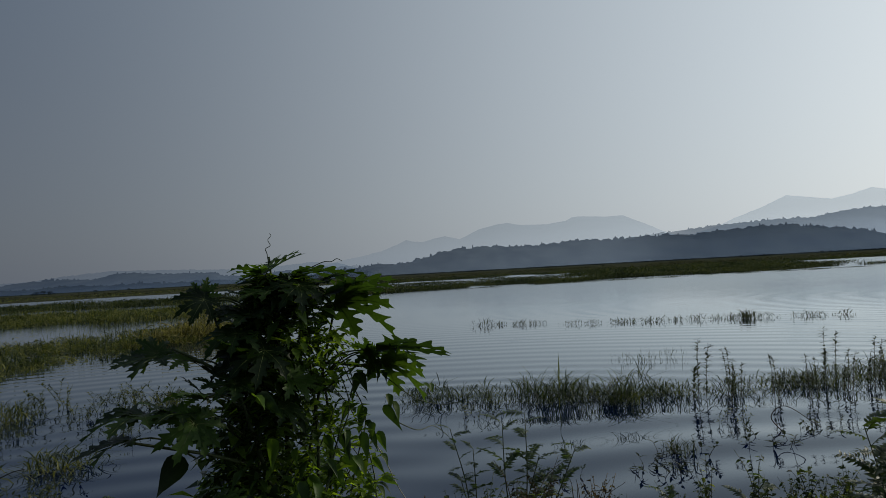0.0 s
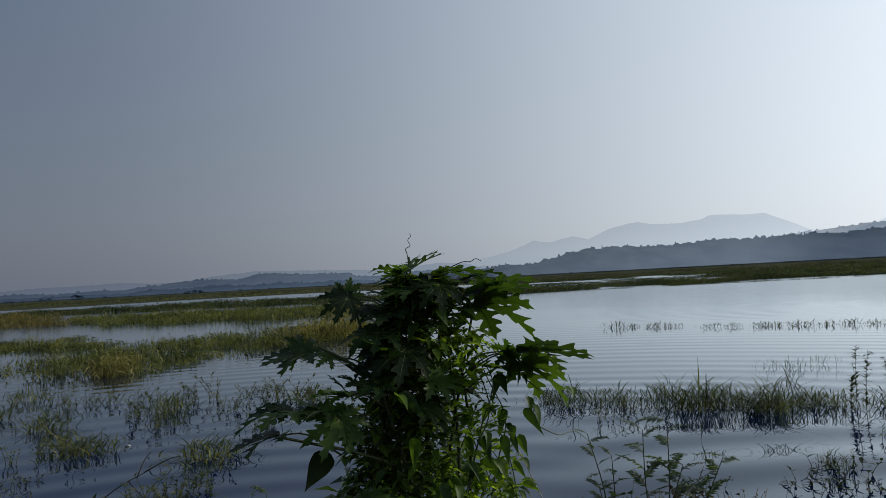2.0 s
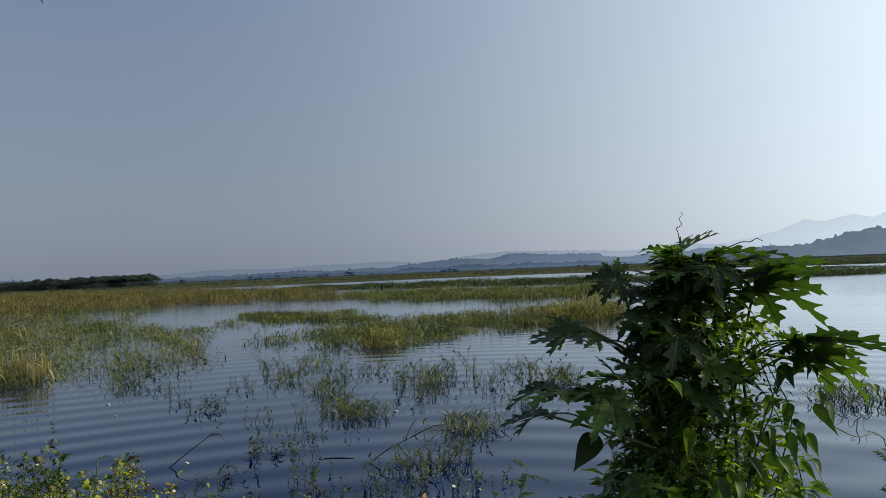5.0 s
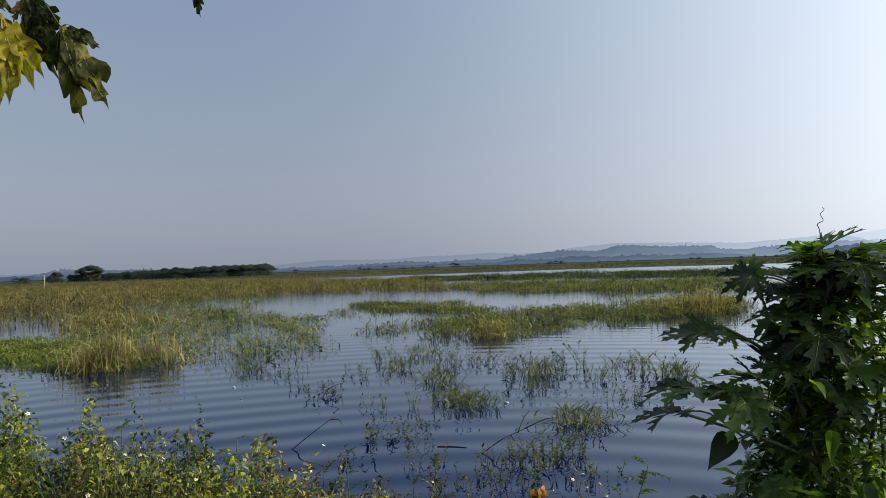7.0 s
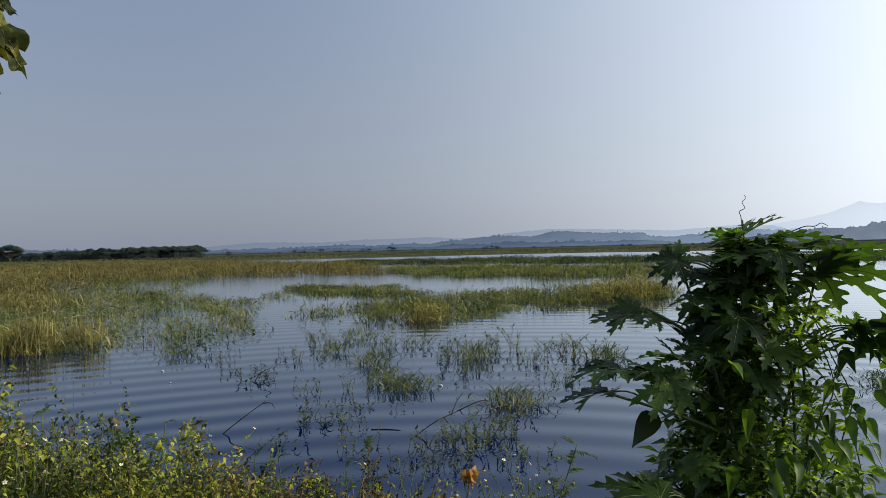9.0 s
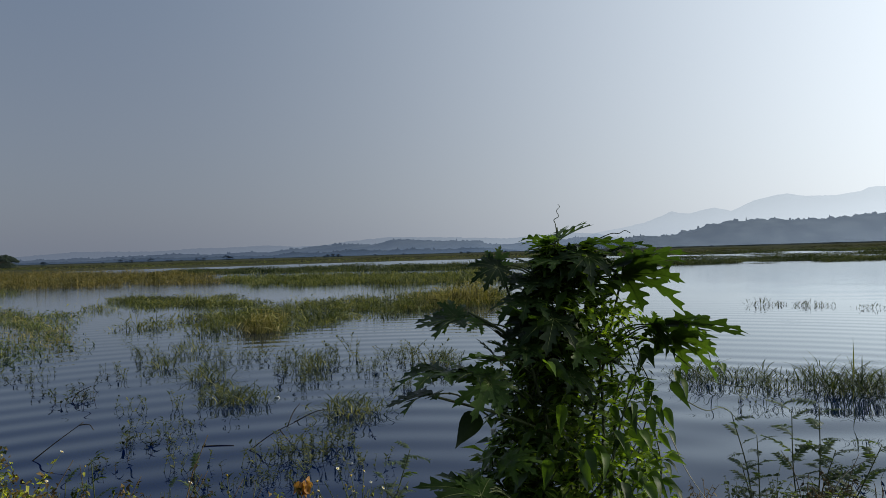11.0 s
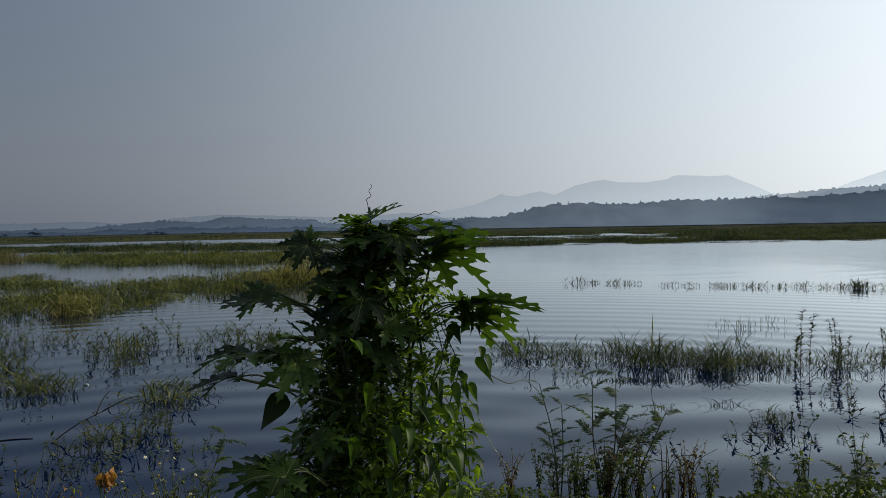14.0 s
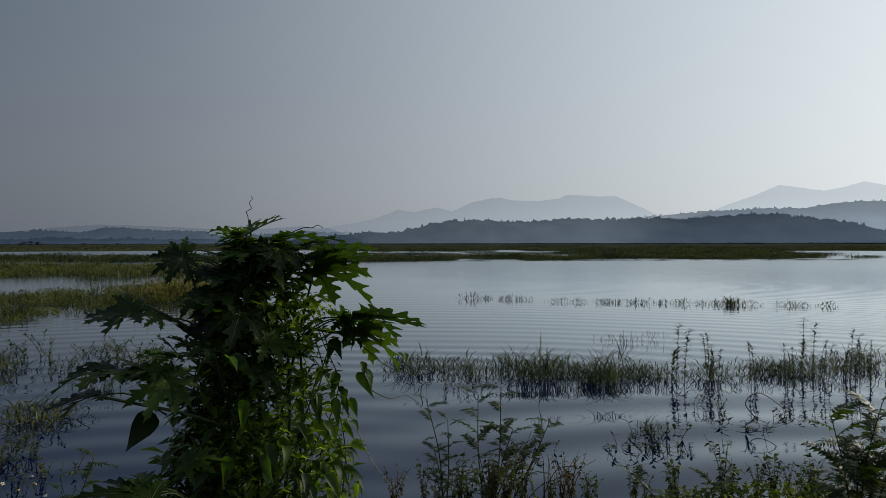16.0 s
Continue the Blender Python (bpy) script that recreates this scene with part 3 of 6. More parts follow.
bed("sparse_marsh_grass", [(-32, 18.5), (-43, 24), (-53, 31), (-50, 41), (-44, 37), (-38, 29), (-31, 25), (-23, 22.5), (-24, 20)],
    420, 12, 0.34, 0.5, 0.022, GRASS, "thin yellow-green marsh grass before the reed bed", 44, 2.2, 0.05, 1.0)
bed("sparse_straw_grass", [(-18.6, 8.1), (-15.2, 8.6), (-13.9, 10.2), (-13.8, 13.0), (-22, 21), (-29, 24), (-37, 25), (-34, 18.5), (-27, 13), (-23, 11)],
    520, 9, 0.24, 0.36, 0.014, STRAW, "yellowed stalks scattered through the marsh grass", 43, 1.0, 0.35, 1.0)
bed("lime_grass_mat", [(-27, 10.2), (-20, 7.7), (-16.5, 8.4), (-19, 10.1), (-25, 11.6)], 620, 15, 0.2, 0.26, 0.016, LIME, "low bright green grass mat on the water", 33, 2.0, -0.7, 0.9, "marsh grass")
bed("straw_grass_tuft", [(-16.9, 8.0), (-15.2, 8.3), (-15.9, 10.0), (-18.2, 10.2)], 150, 16, 0.24, 0.62, 0.015, STRAW, "yellowed tall grass tuft in the marsh", 23, 0.9, -0.2, 0.45)
bed("straw_grass_tuft", [(-31, 14.5), (-27, 14.5), (-28, 17.5), (-32, 18)], 70, 14, 0.3, 0.8, 0.02, STRAW, "yellowed tall grass tuft in the marsh", 24, 3.0, -2, 0.7)
bed("green_grass_island", [(-17.3, 18.1), (-14.4, 17.6), (-12, 16.7), (-11.0, 17.0), (-11.2, 20.3), (-9.9, 22.0), (-9.4, 25.2), (-7.6, 27.4), (-9.6, 37), (-13.8, 34), (-15, 29), (-16.7, 27), (-17.4, 24), (-16.6, 21.5)],
    1050, 13, 0.28, 0.40, 0.018, GRASS, "green marsh grass island with yellowing tips", 25, 1.5, 0.0, 1.0)
bed("green_grass_island", [(-25.9, 25.4), (-20.5, 24.5), (-18.3, 27.6), (-16.9, 27.4), (-22.8, 32.8), (-29, 32)], 420, 13, 0.3, 0.34, 0.02, GRASS, "green marsh grass island with yellowing tips", 37, 2.2, -0.2, 0.9)
bed("straw_grass_tuft", [(-12.8, 16.9), (-11.2, 17.1), (-11.4, 19.0), (-12.9, 18.8)], 46, 14, 0.2, 0.6, 0.017, STRAW, "yellowed tall grass tuft in the marsh", 26, 3.0, -2, 0.8)
bed("reed_island", [(-29.9, 44.2), (-23.2, 44), (-15.6, 44.4), (-10.5, 50), (-18, 64), (-38, 66), (-47, 64)],
    1500, 14, 0.4, 0.6, 0.028, GRASS, "green and yellow reed island", 27, 3.0, -0.35, 0.75)
bed("straw_grass_tuft", [(-10.6, 24.4), (-8.6, 26.2), (-8.2, 30), (-10.4, 30)], 90, 14, 0.3, 0.75, 0.022, STRAW, "yellowed tall grass tuft in the marsh", 28, 3.0, -2, 0.7)
bed("far_reed_band", [(-75, 82), (-50, 80), (-22, 78), (-8, 78), (-16, 108), (-50, 112), (-90, 112)], 2600, 11, 0.7, 0.6, 0.06, FAR_GRASS, "far band of green marsh reeds", 29, 10.0, -0.35, 0.5)
bed("far_reed_band", [(-9, 80), (9, 91), (20, 91), (28, 92), (47, 92), (51, 97), (46, 103), (20, 104), (4, 101), (-16, 104)], 3000, 11, 0.6, 0.5, 0.05, FAR_GRASS, "far band of green marsh reeds", 30, 12.0, -0.9, 0.5)
bed("low_marsh_grass", [(-16, 104), (4, 101), (22, 104), (24, 140), (40, 158), (10, 156), (-20, 150)], 1500, 10, 0.9, 0.17, 0.07, FAR_GRASS, "low green grass between the far reeds", 40, 8.0, -0.5, 0.8)
bed("far_reed_band", [(22, 104), (46, 102), (62, 112), (64, 150), (40, 160), (24, 140)], 1900, 11, 0.8, 0.8, 0.07, FAR_GRASS, "tall far stand of green marsh reeds", 36, 9.0, -0.4, 0.5)
bed("far_reed_band", [(50, 92.5), (60, 96), (74, 97), (84, 100), (72, 101), (58, 100)], 150, 9, 0.6, 0.5, 0.05, FAR_GRASS, "thin dark reed fringe in the far lake", 38, 3.0, 0.2, 0.6)
bed("water_weed_line", [(-6, 81), (9, 83), (30, 83.6), (49, 84), (49, 84.7), (30, 84.4), (9, 83.8), (-6, 81.8)], 900, 9, 0.3, 0.15, 0.05, GRASS_DARK, "thin dark line of floating weed before the far reeds", 39, 2.5, -0.5, 0.9, "water weed", 0)
bed("far_reed_band", [(-10, 172), (10, 178), (40, 176), (64, 165), (110, 185), (150, 215), (60, 215), (0, 215), (-30, 205)], 3200, 10, 1.0, 0.55, 0.09, FAR_GRASS, "far band of green marsh reeds", 31, 16.0, -0.45, 0.4)


bed("meadow_grass", [(-330, 130), (-180, 190), (-60, 215), (60, 215), (200, 180), (330, 300), (0, 430), (-300, 400), (-480, 200)], 4200, 7, 2.0, 0.75, 0.22, MEADOW, "far green marsh meadow grass", 41, 40.0, -0.2, 0.6, "meadow")
bed("meadow_grass", [(-300, 120), (-160, 180), (-60, 205), (0, 208), (-40, 300), (-300, 330), (-420, 180)], 2200, 7, 1.6, 0.7, 0.12, GRASS, "far yellowed marsh meadow grass", 42, 30.0, 0.1, 0.6, "meadow")


def grass_clump(place, radius, height, count, material, seed, lean=0.5, width=0.012, label="green grass clump rising from the lake"):
    rng = np.random.default_rng(seed)
    p = rng.normal(0, radius * 0.5, (count, 2))
    r = np.hypot(p[:, 0], p[:, 1])
    high = height * rng.uniform(0.4, 1.1, count) * np.clip(1.1 - 0.4 * r / radius, 0.4, 1.1)
    start = np.where(rng.random(count) < 0.4, -0.1, rng.uniform(-0.05, 0.55, count) * high)
    base = np.column_stack([p, start])
    h = np.maximum(high - np.maximum(start, 0), 0.3 * height) + np.where(start < -0.05, 0.1, 0)
    v, t = blades(base, h, rng.uniform(0.6, 1.3, count) * width, np.clip(rng.normal(lean, 0.4, count), 0.02, 1.6), rng)
    ob = new("grass_clump")
    ob.location = (*place, 0)
    sheaf = new("sheaf", tri_mesh("sheaf", v, t, material))
    sheaf.parent = ob
    tagged(sheaf, kind="stuff")
    return tagged(ob, label, "grass clump", "grass clumps in the lake")


# ---- leaves ----
NARROW = ((0.0, 0.03, 0), (0.12, 0.10, 0), (0.24, 0.14, 0), (0.36, 0.095, 0), (0.44, 0.195, 0.11), (0.54, 0.085, 0), (0.62, 0.17, 0.11), (0.72, 0.062, 0), (0.80, 0.09, 0.07), (0.89, 0.04, 0), (1.0, 0.0, 0))
HUNG = ((0, 0.01, 0), (0.1, 0.024, 0), (0.22, 0.064, 0), (0.34, 0.088, 0), (0.44, 0.1, 0), (0.52, 0.16, 0.135), (0.58, 0.136, 0.162), (0.62, 0.08, 0.041), (0.7, 0.064, 0), (0.8, 0.084, 0.068), (0.88, 0.032, 0), (1, 0, 0))
FORKED = ((0, 0.01, 0), (0.12, 0.032, 0), (0.25, 0.076, 0), (0.4, 0.108, 0), (0.5, 0.116, 0), (0.56, 0.152, 0.108), (0.62, 0.132, 0.149), (0.66, 0.072, 0.027), (0.74, 0.068, 0), (0.8, 0.088, 0.068), (0.87, 0.04, 0), (1, 0, 0))
BROAD = ((0.0, 0.03, 0), (0.12, 0.085, 0), (0.22, 0.115, 0), (0.34, 0.085, 0), (0.40, 0.19, 0.09), (0.45, 0.205, 0.12), (0.50, 0.12, 0.04), (0.56, 0.070, 0), (0.61, 0.16, 0.09), (0.65, 0.175, 0.12), (0.70, 0.09, 0.04), (0.76, 0.055, 0), (0.82, 0.10, 0.08), (0.90, 0.04, 0), (1.0, 0.0, 0))
SPEAR = ((0, 0.01, 0), (0.12, 0.03, 0), (0.25, 0.072, 0), (0.4, 0.106, 0), (0.54, 0.115, 0.014), (0.64, 0.102, 0.041), (0.72, 0.064, 0), (0.82, 0.047, 0.027), (0.91, 0.021, 0), (1, 0, 0))


def lobed_leaf_geo(droop, fold, seed, cut=NARROW, wave=0.0, spread=1.0, veins=False):
    """Palmate leaf of broad toothed lobes grown together round the stalk, one unit to the tip of the middle lobe (+y), in the xy plane."""
    r = random.Random(seed)
    g, ribs = Geo(), []
    lobes = [(0, 1.0), (38, 0.94), (-38, 0.94), (79, 0.80), (-79, 0.80), (126, 0.56), (-126, 0.56)]
    for ang, length in lobes[:(5 if cut is BROAD else 7) if spread else 1]:
        if spread:
            ang, length = ang + r.uniform(-6, 6), length * r.uniform(0.86, 1.08)
        a = radians(ang)
        ax, sx = Vector((math.sin(a), math.cos(a), 0)), Vector((math.cos(a), -math.sin(a), 0))
        first = len(g.v)
        twist, curl = r.uniform(-0.45, 0.45), r.uniform(-0.15, 0.5)
        ragged = 0.18 if spread else 0.3
        jag = [(s, w * r.uniform(1 - ragged, 1 + ragged), w * r.uniform(1 - ragged, 1 + ragged), f) for s, w, f in cut]
        fine = []
        for k in range(len(jag) - 1):  # rounded sides through the given points
            a, b, c, d = jag[max(k - 1, 0)], jag[k], jag[k + 1], jag[min(k + 2, len(jag) - 1)]
            for t in (0, 1 / 3, 2 / 3):
                fine.append(tuple(max(0.0, 0.5 * (2 * b[i] + (c[i] - a[i]) * t + (2 * a[i] - 5 * b[i] + 4 * c[i] - d[i]) * t * t + (3 * b[i] - a[i] - 3 * c[i] + d[i]) * t ** 3)) for i in range(4)))
        fine.append(jag[-1])
        for s, wl, wr, fwd in fine:
            for off, f in ((-wl, fwd), (0, 0), (wr, fwd)):
                p = ax * (s + f) * length + sx * off
                rr = p.length
                z = -droop * rr * rr + fold * abs(off) * min(1, s * 2.5) + twist * off * s - curl * max(s - 0.55, 0) ** 1.5
                z += 0.05 * math.sin(min(rr, 1) * 3.0) + wave * noise.noise((p.x * 7, p.y * 7, seed))
                g.v.append(Vector((p.x, p.y * (1 - 0.12 * droop * rr), z)))
        for i in range(len(fine) - 1):
            q = first + i * 3
            g.f.append((q, q + 1, q + 4, q + 3))
            g.f.append((q + 1, q + 2, q + 5, q + 4))
        ribs.append([g.v[first + i * 3 + 1] + Vector((0, 0, 0.006)) for i in range(0, len(fine) - 2, 3)])
    if veins:
        g = Geo()
        for line in ribs:
            g.tube(line, 0.007, 0.0025, 4)
    return g


def oval_leaf_geo(width, fold, droop, seed=0):
    """Pointed oval leaf, one unit long along +y, folded at the midrib."""
    r = random.Random(seed)
    g = Geo()
    steps = 8
    for i in range(steps + 1):
        s = i / steps
        w = width * float(np.interp(s, (0, 0.08, 0.2, 0.32, 0.5, 0.7, 0.86, 1), (0.15, 0.68, 0.95, 1.0, 0.86, 0.52, 0.2, 0)))
        for off in (-w, 0, w):
            g.v.append(Vector((off, s, fold * abs(off) - droop * s ** 2.2 + r.uniform(-0.02, 0.02))))
    for i in range(steps):
        q = i * 3
        g.f.append((q, q + 1, q + 4, q + 3))
        g.f.append((q + 1, q + 2, q + 5, q + 4))
    return g


PALE_VEIN = plain("old_leaf_vein", (0.14, 0.14, 0.04), (0.24, 0.22, 0.07), 9.0, 0.6, 0.2, 0.001)
VEIN = plain("leaf_vein", (0.045, 0.07, 0.015), (0.085, 0.11, 0.028), 9.0, 0.6, 0.2, 0.001)
RIBS = {}


def leaf_and_ribs(material, *shape):
    """A leaf's mesh, and its raised ribs kept for it under RIBS."""
    me = lobed_leaf_geo(*shape).mesh("leaf", material)
    RIBS[me] = lobed_leaf_geo(*shape, veins=True).mesh("vein", VEIN if material is LOBED else PALE_VEIN)
    return me


LOBED_MESHES = [leaf_and_ribs(LOBED, d, f, s) for d, f, s in ((0.02, 0.25, 1), (0.10, 0.35, 2), (0.20, 0.25, 3), (0.06, 0.4, 4), (0.28, 0.35, 5), (0.14, 0.45, 6))]
LOBED_MESHES += [leaf_and_ribs(LOBED, d, f, s, BROAD) for d, f, s in ((0.04, 0.2, 7), (0.12, 0.3, 8), (0.2, 0.2, 9))]
OVAL_MESHES = [oval_leaf_geo(w, f, d, s).mesh("leaf", VINE_OB) for w, f, d, s in ((0.22, 0.6, 0.35, 1), (0.25, 0.45, 0.55, 2), (0.19, 0.8, 0.3, 3), (0.24, 0.7, 0.75, 4), (0.21, 0.3, 0.9, 5))]
pick = random.Random(5)


def bend(pts, origin=(0, 0, 0), steps=5):
    """A smooth line through the points, seen from origin."""
    p = [Vector(q) - Vector(origin) for q in pts]
    p = [p[0] * 2 - p[1]] + p + [p[-1] * 2 - p[-2]]
    out = []
    for i in range(1, len(p) - 2):
        for k in range(steps):
            t = k / steps
            a, b, c, d = p[i - 1:i + 3]
            out.append(0.5 * (2 * b + (c - a) * t + (2 * a - 5 * b + 4 * c - d) * t * t + (3 * b - a - 3 * c + d) * t ** 3))
    return out + [p[-2]]


def stalk_to(plant, tip, axis_xy, drop=0.16, r=0.0026):
    """A leaf stalk from the plant's middle up to the leaf."""
    t = Vector(tip)
    root = Vector((axis_xy[0], axis_xy[1], t.z - drop))
    mid = root.lerp(t, 0.55) + Vector((0, 0, 0.03))
    part("stalk", Geo().tube(bend([root, mid, t], plant.location, 4), r * 1.3, r, 5), STEM, plant)


def lobed_leaf(plant, place, heading, pitch, roll, size):
    """A lobed leaf inside the shrub, its stalk out of sight."""
    m = pose(*(Vector(place) - plant.location), pitch, roll, heading - 90) @ Matrix.Scale(size, 4)
    me = pick.choice(LOBED_MESHES)
    ob = part("leaf", me, None, plant, "", m)
    if size > 0.11:
        part("vein", RIBS[me], None, ob, "pale raised leaf veins")
    return ob


def broad_leaf(plant, base, tip, face, shape):
    """A lobed leaf from its stalk's end to the tip of its middle lobe; face: the way its upper side looks."""
    b, y = Vector(base), Vector(tip) - Vector(base)
    size = y.length
    y = y / size
    x = y.cross(Vector(face)).normalized()
    m = Matrix.Translation(b - plant.location) @ Matrix((x, y, x.cross(y))).transposed().to_4x4() @ Matrix.Scale(size, 4)
    me = LOBED_MESHES[shape]
    ob = part("leaf", me, None, plant, "", m)
    part("vein", RIBS[me], None, ob, "pale raised leaf veins")
    v = Vector((plant.location.x, plant.location.y)) - b.xy
    stalk_to(plant, base, b.xy + v * min(1.0, 0.22 / max(v.length, 0.01)), 0.10)
    return ob


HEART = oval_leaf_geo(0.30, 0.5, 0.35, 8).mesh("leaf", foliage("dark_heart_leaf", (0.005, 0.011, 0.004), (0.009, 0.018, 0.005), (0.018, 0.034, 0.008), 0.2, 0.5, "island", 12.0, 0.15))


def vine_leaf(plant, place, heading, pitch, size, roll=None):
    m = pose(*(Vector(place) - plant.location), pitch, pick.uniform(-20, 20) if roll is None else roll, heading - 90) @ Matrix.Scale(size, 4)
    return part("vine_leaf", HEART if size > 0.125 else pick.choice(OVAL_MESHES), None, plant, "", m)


def tube_from(plant, name, pts, r0, r1, material, label=""):
    return part(name, Geo().tube(bend(pts, plant.location), r0, r1, 6), material, plant, label)


# ---- the big shrub on the bank ----
shrub = thing("lobed_leaf_shrub", (-0.60, 2.68, 0.46), "dark green lobed-leaf shrub overgrown with a twining vine", "shrub")
broad_leaf(shrub, (-0.63, 2.66, 2.03), (-0.61, 2.85, 2.10), (-0.24, 0.44, 1), 6)
broad_leaf(shrub, (-0.65, 2.65, 2.03), (-0.74, 2.56, 2.06), (-0.12, 0.22, 1), 7)
broad_leaf(shrub, (-0.55, 2.73, 2.02), (-0.40, 2.88, 2.02), (-0.09, 0.16, 1), 8)
broad_leaf(shrub, (-0.48, 2.79, 1.98), (-0.39, 3.00, 2.04), (-0.12, 0.22, 1), 2)
broad_leaf(shrub, (-0.43, 2.77, 1.95), (-0.25, 2.97, 1.99), (-0.12, 0.22, 1), 8)
broad_leaf(shrub, (-0.43, 2.73, 1.94), (-0.19, 2.91, 1.93), (-0.10, 0.18, 1), 6)
broad_leaf(shrub, (-0.40, 2.73, 1.91), (-0.19, 2.87, 1.82), (-0.22, 0.39, 1), 7)
broad_leaf(shrub, (-0.51, 2.64, 1.98), (-0.56, 2.50, 1.93), (0.36, -0.66, 1), 2)
broad_leaf(shrub, (-0.52, 2.68, 1.98), (-0.43, 2.64, 1.95), (0.14, -0.26, 1), 1)
broad_leaf(shrub, (-0.60, 2.62, 1.97), (-0.69, 2.50, 1.95), (0.07, -0.13, 1), 0)
broad_leaf(shrub, (-0.81, 2.52, 1.95), (-0.89, 2.43, 1.92), (0.43, -0.79, 1), 2)
broad_leaf(shrub, (-0.82, 2.54, 1.96), (-0.82, 2.58, 2.03), (0.24, -0.44, 1), 1)
broad_leaf(shrub, (-0.75, 2.60, 1.91), (-0.82, 2.54, 1.89), (0.14, -0.26, 1), 4)
broad_leaf(shrub, (-0.71, 2.65, 1.95), (-0.79, 2.62, 1.98), (0.05, -0.09, 1), 0)
broad_leaf(shrub, (-0.67, 2.56, 1.89), (-0.78, 2.45, 1.86), (0.07, -0.13, 1), 3)
broad_leaf(shrub, (-0.70, 2.50, 1.83), (-0.77, 2.37, 1.81), (0.14, -0.26, 1), 4)
broad_leaf(shrub, (-0.70, 2.48, 1.76), (-0.80, 2.42, 1.83), (-0.10, 0.18, 1), 3)
broad_leaf(shrub, (-0.71, 2.45, 1.73), (-0.67, 2.56, 1.82), (-0.10, 0.18, 1), 1)
broad_leaf(shrub, (-0.61, 2.50, 1.77), (-0.70, 2.34, 1.73), (0.29, -0.53, 1), 2)
broad_leaf(shrub, (-0.92, 2.38, 1.78), (-1.05, 2.26, 1.75), (0.07, -0.12, 1), 6)
broad_leaf(shrub, (-0.93, 2.38, 1.78), (-1.00, 2.31, 1.74), (0.05, -0.09, 1), 6)
broad_leaf(shrub, (-0.93, 2.39, 1.79), (-0.96, 2.44, 1.86), (0.05, -0.09, 1), 2)
broad_leaf(shrub, (-0.85, 2.41, 1.76), (-0.92, 2.40, 1.81), (0.14, -0.26, 1), 4)
broad_leaf(shrub, (-0.79, 2.38, 1.64), (-0.90, 2.30, 1.68), (-0.14, 0.26, 1), 8)
broad_leaf(shrub, (-0.79, 2.41, 1.64), (-0.86, 2.41, 1.71), (-0.12, 0.22, 1), 0)
broad_leaf(shrub, (-0.76, 2.42, 1.67), (-0.82, 2.43, 1.72), (-0.05, 0.09, 1), 2)
broad_leaf(shrub, (-0.93, 2.26, 1.62), (-1.07, 2.14, 1.60), (0.01, -0.02, 1), 7)
broad_leaf(shrub, (-0.94, 2.28, 1.61), (-1.04, 2.25, 1.66), (0.02, -0.04, 1), 4)
broad_leaf(shrub, (-0.96, 2.23, 1.55), (-1.10, 2.11, 1.51), (-0.05, 0.09, 1), 6)
broad_leaf(shrub, (-0.87, 2.32, 1.61), (-0.94, 2.25, 1.66), (0.05, -0.09, 1), 0)
broad_leaf(shrub, (-0.83, 2.29, 1.61), (-0.92, 2.20, 1.63), (0.02, -0.04, 1), 2)
broad_leaf(shrub, (-0.78, 2.28, 1.58), (-0.87, 2.16, 1.55), (0.48, -0.88, 1), 2)
broad_leaf(shrub, (-0.78, 2.28, 1.58), (-0.69, 2.26, 1.52), (0.48, -0.88, 1), 1)
broad_leaf(shrub, (-0.78, 2.30, 1.59), (-0.75, 2.36, 1.62), (0.43, -0.79, 1), 0)
broad_leaf(shrub, (-0.68, 2.40, 1.68), (-0.74, 2.30, 1.64), (0.19, -0.35, 1), 3)
broad_leaf(shrub, (-0.73, 2.33, 1.32), (-0.62, 2.33, 1.35), (0.24, -0.44, 1), 4)
broad_leaf(shrub, (-0.55, 2.47, 1.58), (-0.45, 2.48, 1.53), (0.19, -0.35, 1), 2)
broad_leaf(shrub, (-0.53, 2.53, 1.67), (-0.42, 2.54, 1.60), (0.29, -0.53, 1), 0)
broad_leaf(shrub, (-0.79, 2.15, 1.27), (-0.97, 2.09, 1.30), (0.04, -0.19, 1), 0)
broad_leaf(shrub, (-0.77, 2.13, 1.27), (-0.92, 2.04, 1.26), (0.09, -0.39, 1), 2)
broad_leaf(shrub, (-0.80, 2.17, 1.27), (-0.88, 2.19, 1.32), (0.00, 0.00, 1), 1)
broad_leaf(shrub, (-0.25, 2.71, 1.73), (0.05, 2.82, 1.67), (-0.05, 0.21, 1), 6)
broad_leaf(shrub, (-0.27, 2.73, 1.73), (-0.10, 2.83, 1.73), (-0.05, 0.21, 1), 8)
broad_leaf(shrub, (-0.24, 2.69, 1.69), (-0.07, 2.75, 1.57), (-0.09, 0.39, 1), 7)
broad_leaf(shrub, (-0.29, 2.66, 1.74), (-0.22, 2.66, 1.64), (-0.09, 0.39, 1), 4)

vine_leaf(shrub, (-0.41, 2.45, 1.41), 310, -30, 0.076)
vine_leaf(shrub, (-0.48, 2.35, 1.37), 290, -27, 0.084)
vine_leaf(shrub, (-0.44, 2.36, 1.36), 310, -24, 0.076)
vine_leaf(shrub, (-0.34, 2.56, 1.39), 320, -30, 0.070)
vine_leaf(shrub, (-0.25, 2.62, 1.38), 320, -33, 0.049)
vine_leaf(shrub, (-0.36, 2.56, 1.48), 300, -30, 0.056)
vine_leaf(shrub, (-0.29, 2.67, 1.44), 300, -36, 0.056)
vine_leaf(shrub, (-0.21, 2.73, 1.54), 315, -33, 0.070)
vine_leaf(shrub, (-0.27, 2.62, 1.28), 345, -9, 0.062)
vine_leaf(shrub, (-0.27, 2.62, 1.27), 325, -27, 0.056)
vine_leaf(shrub, (-0.32, 2.46, 1.24), 310, -27, 0.084)
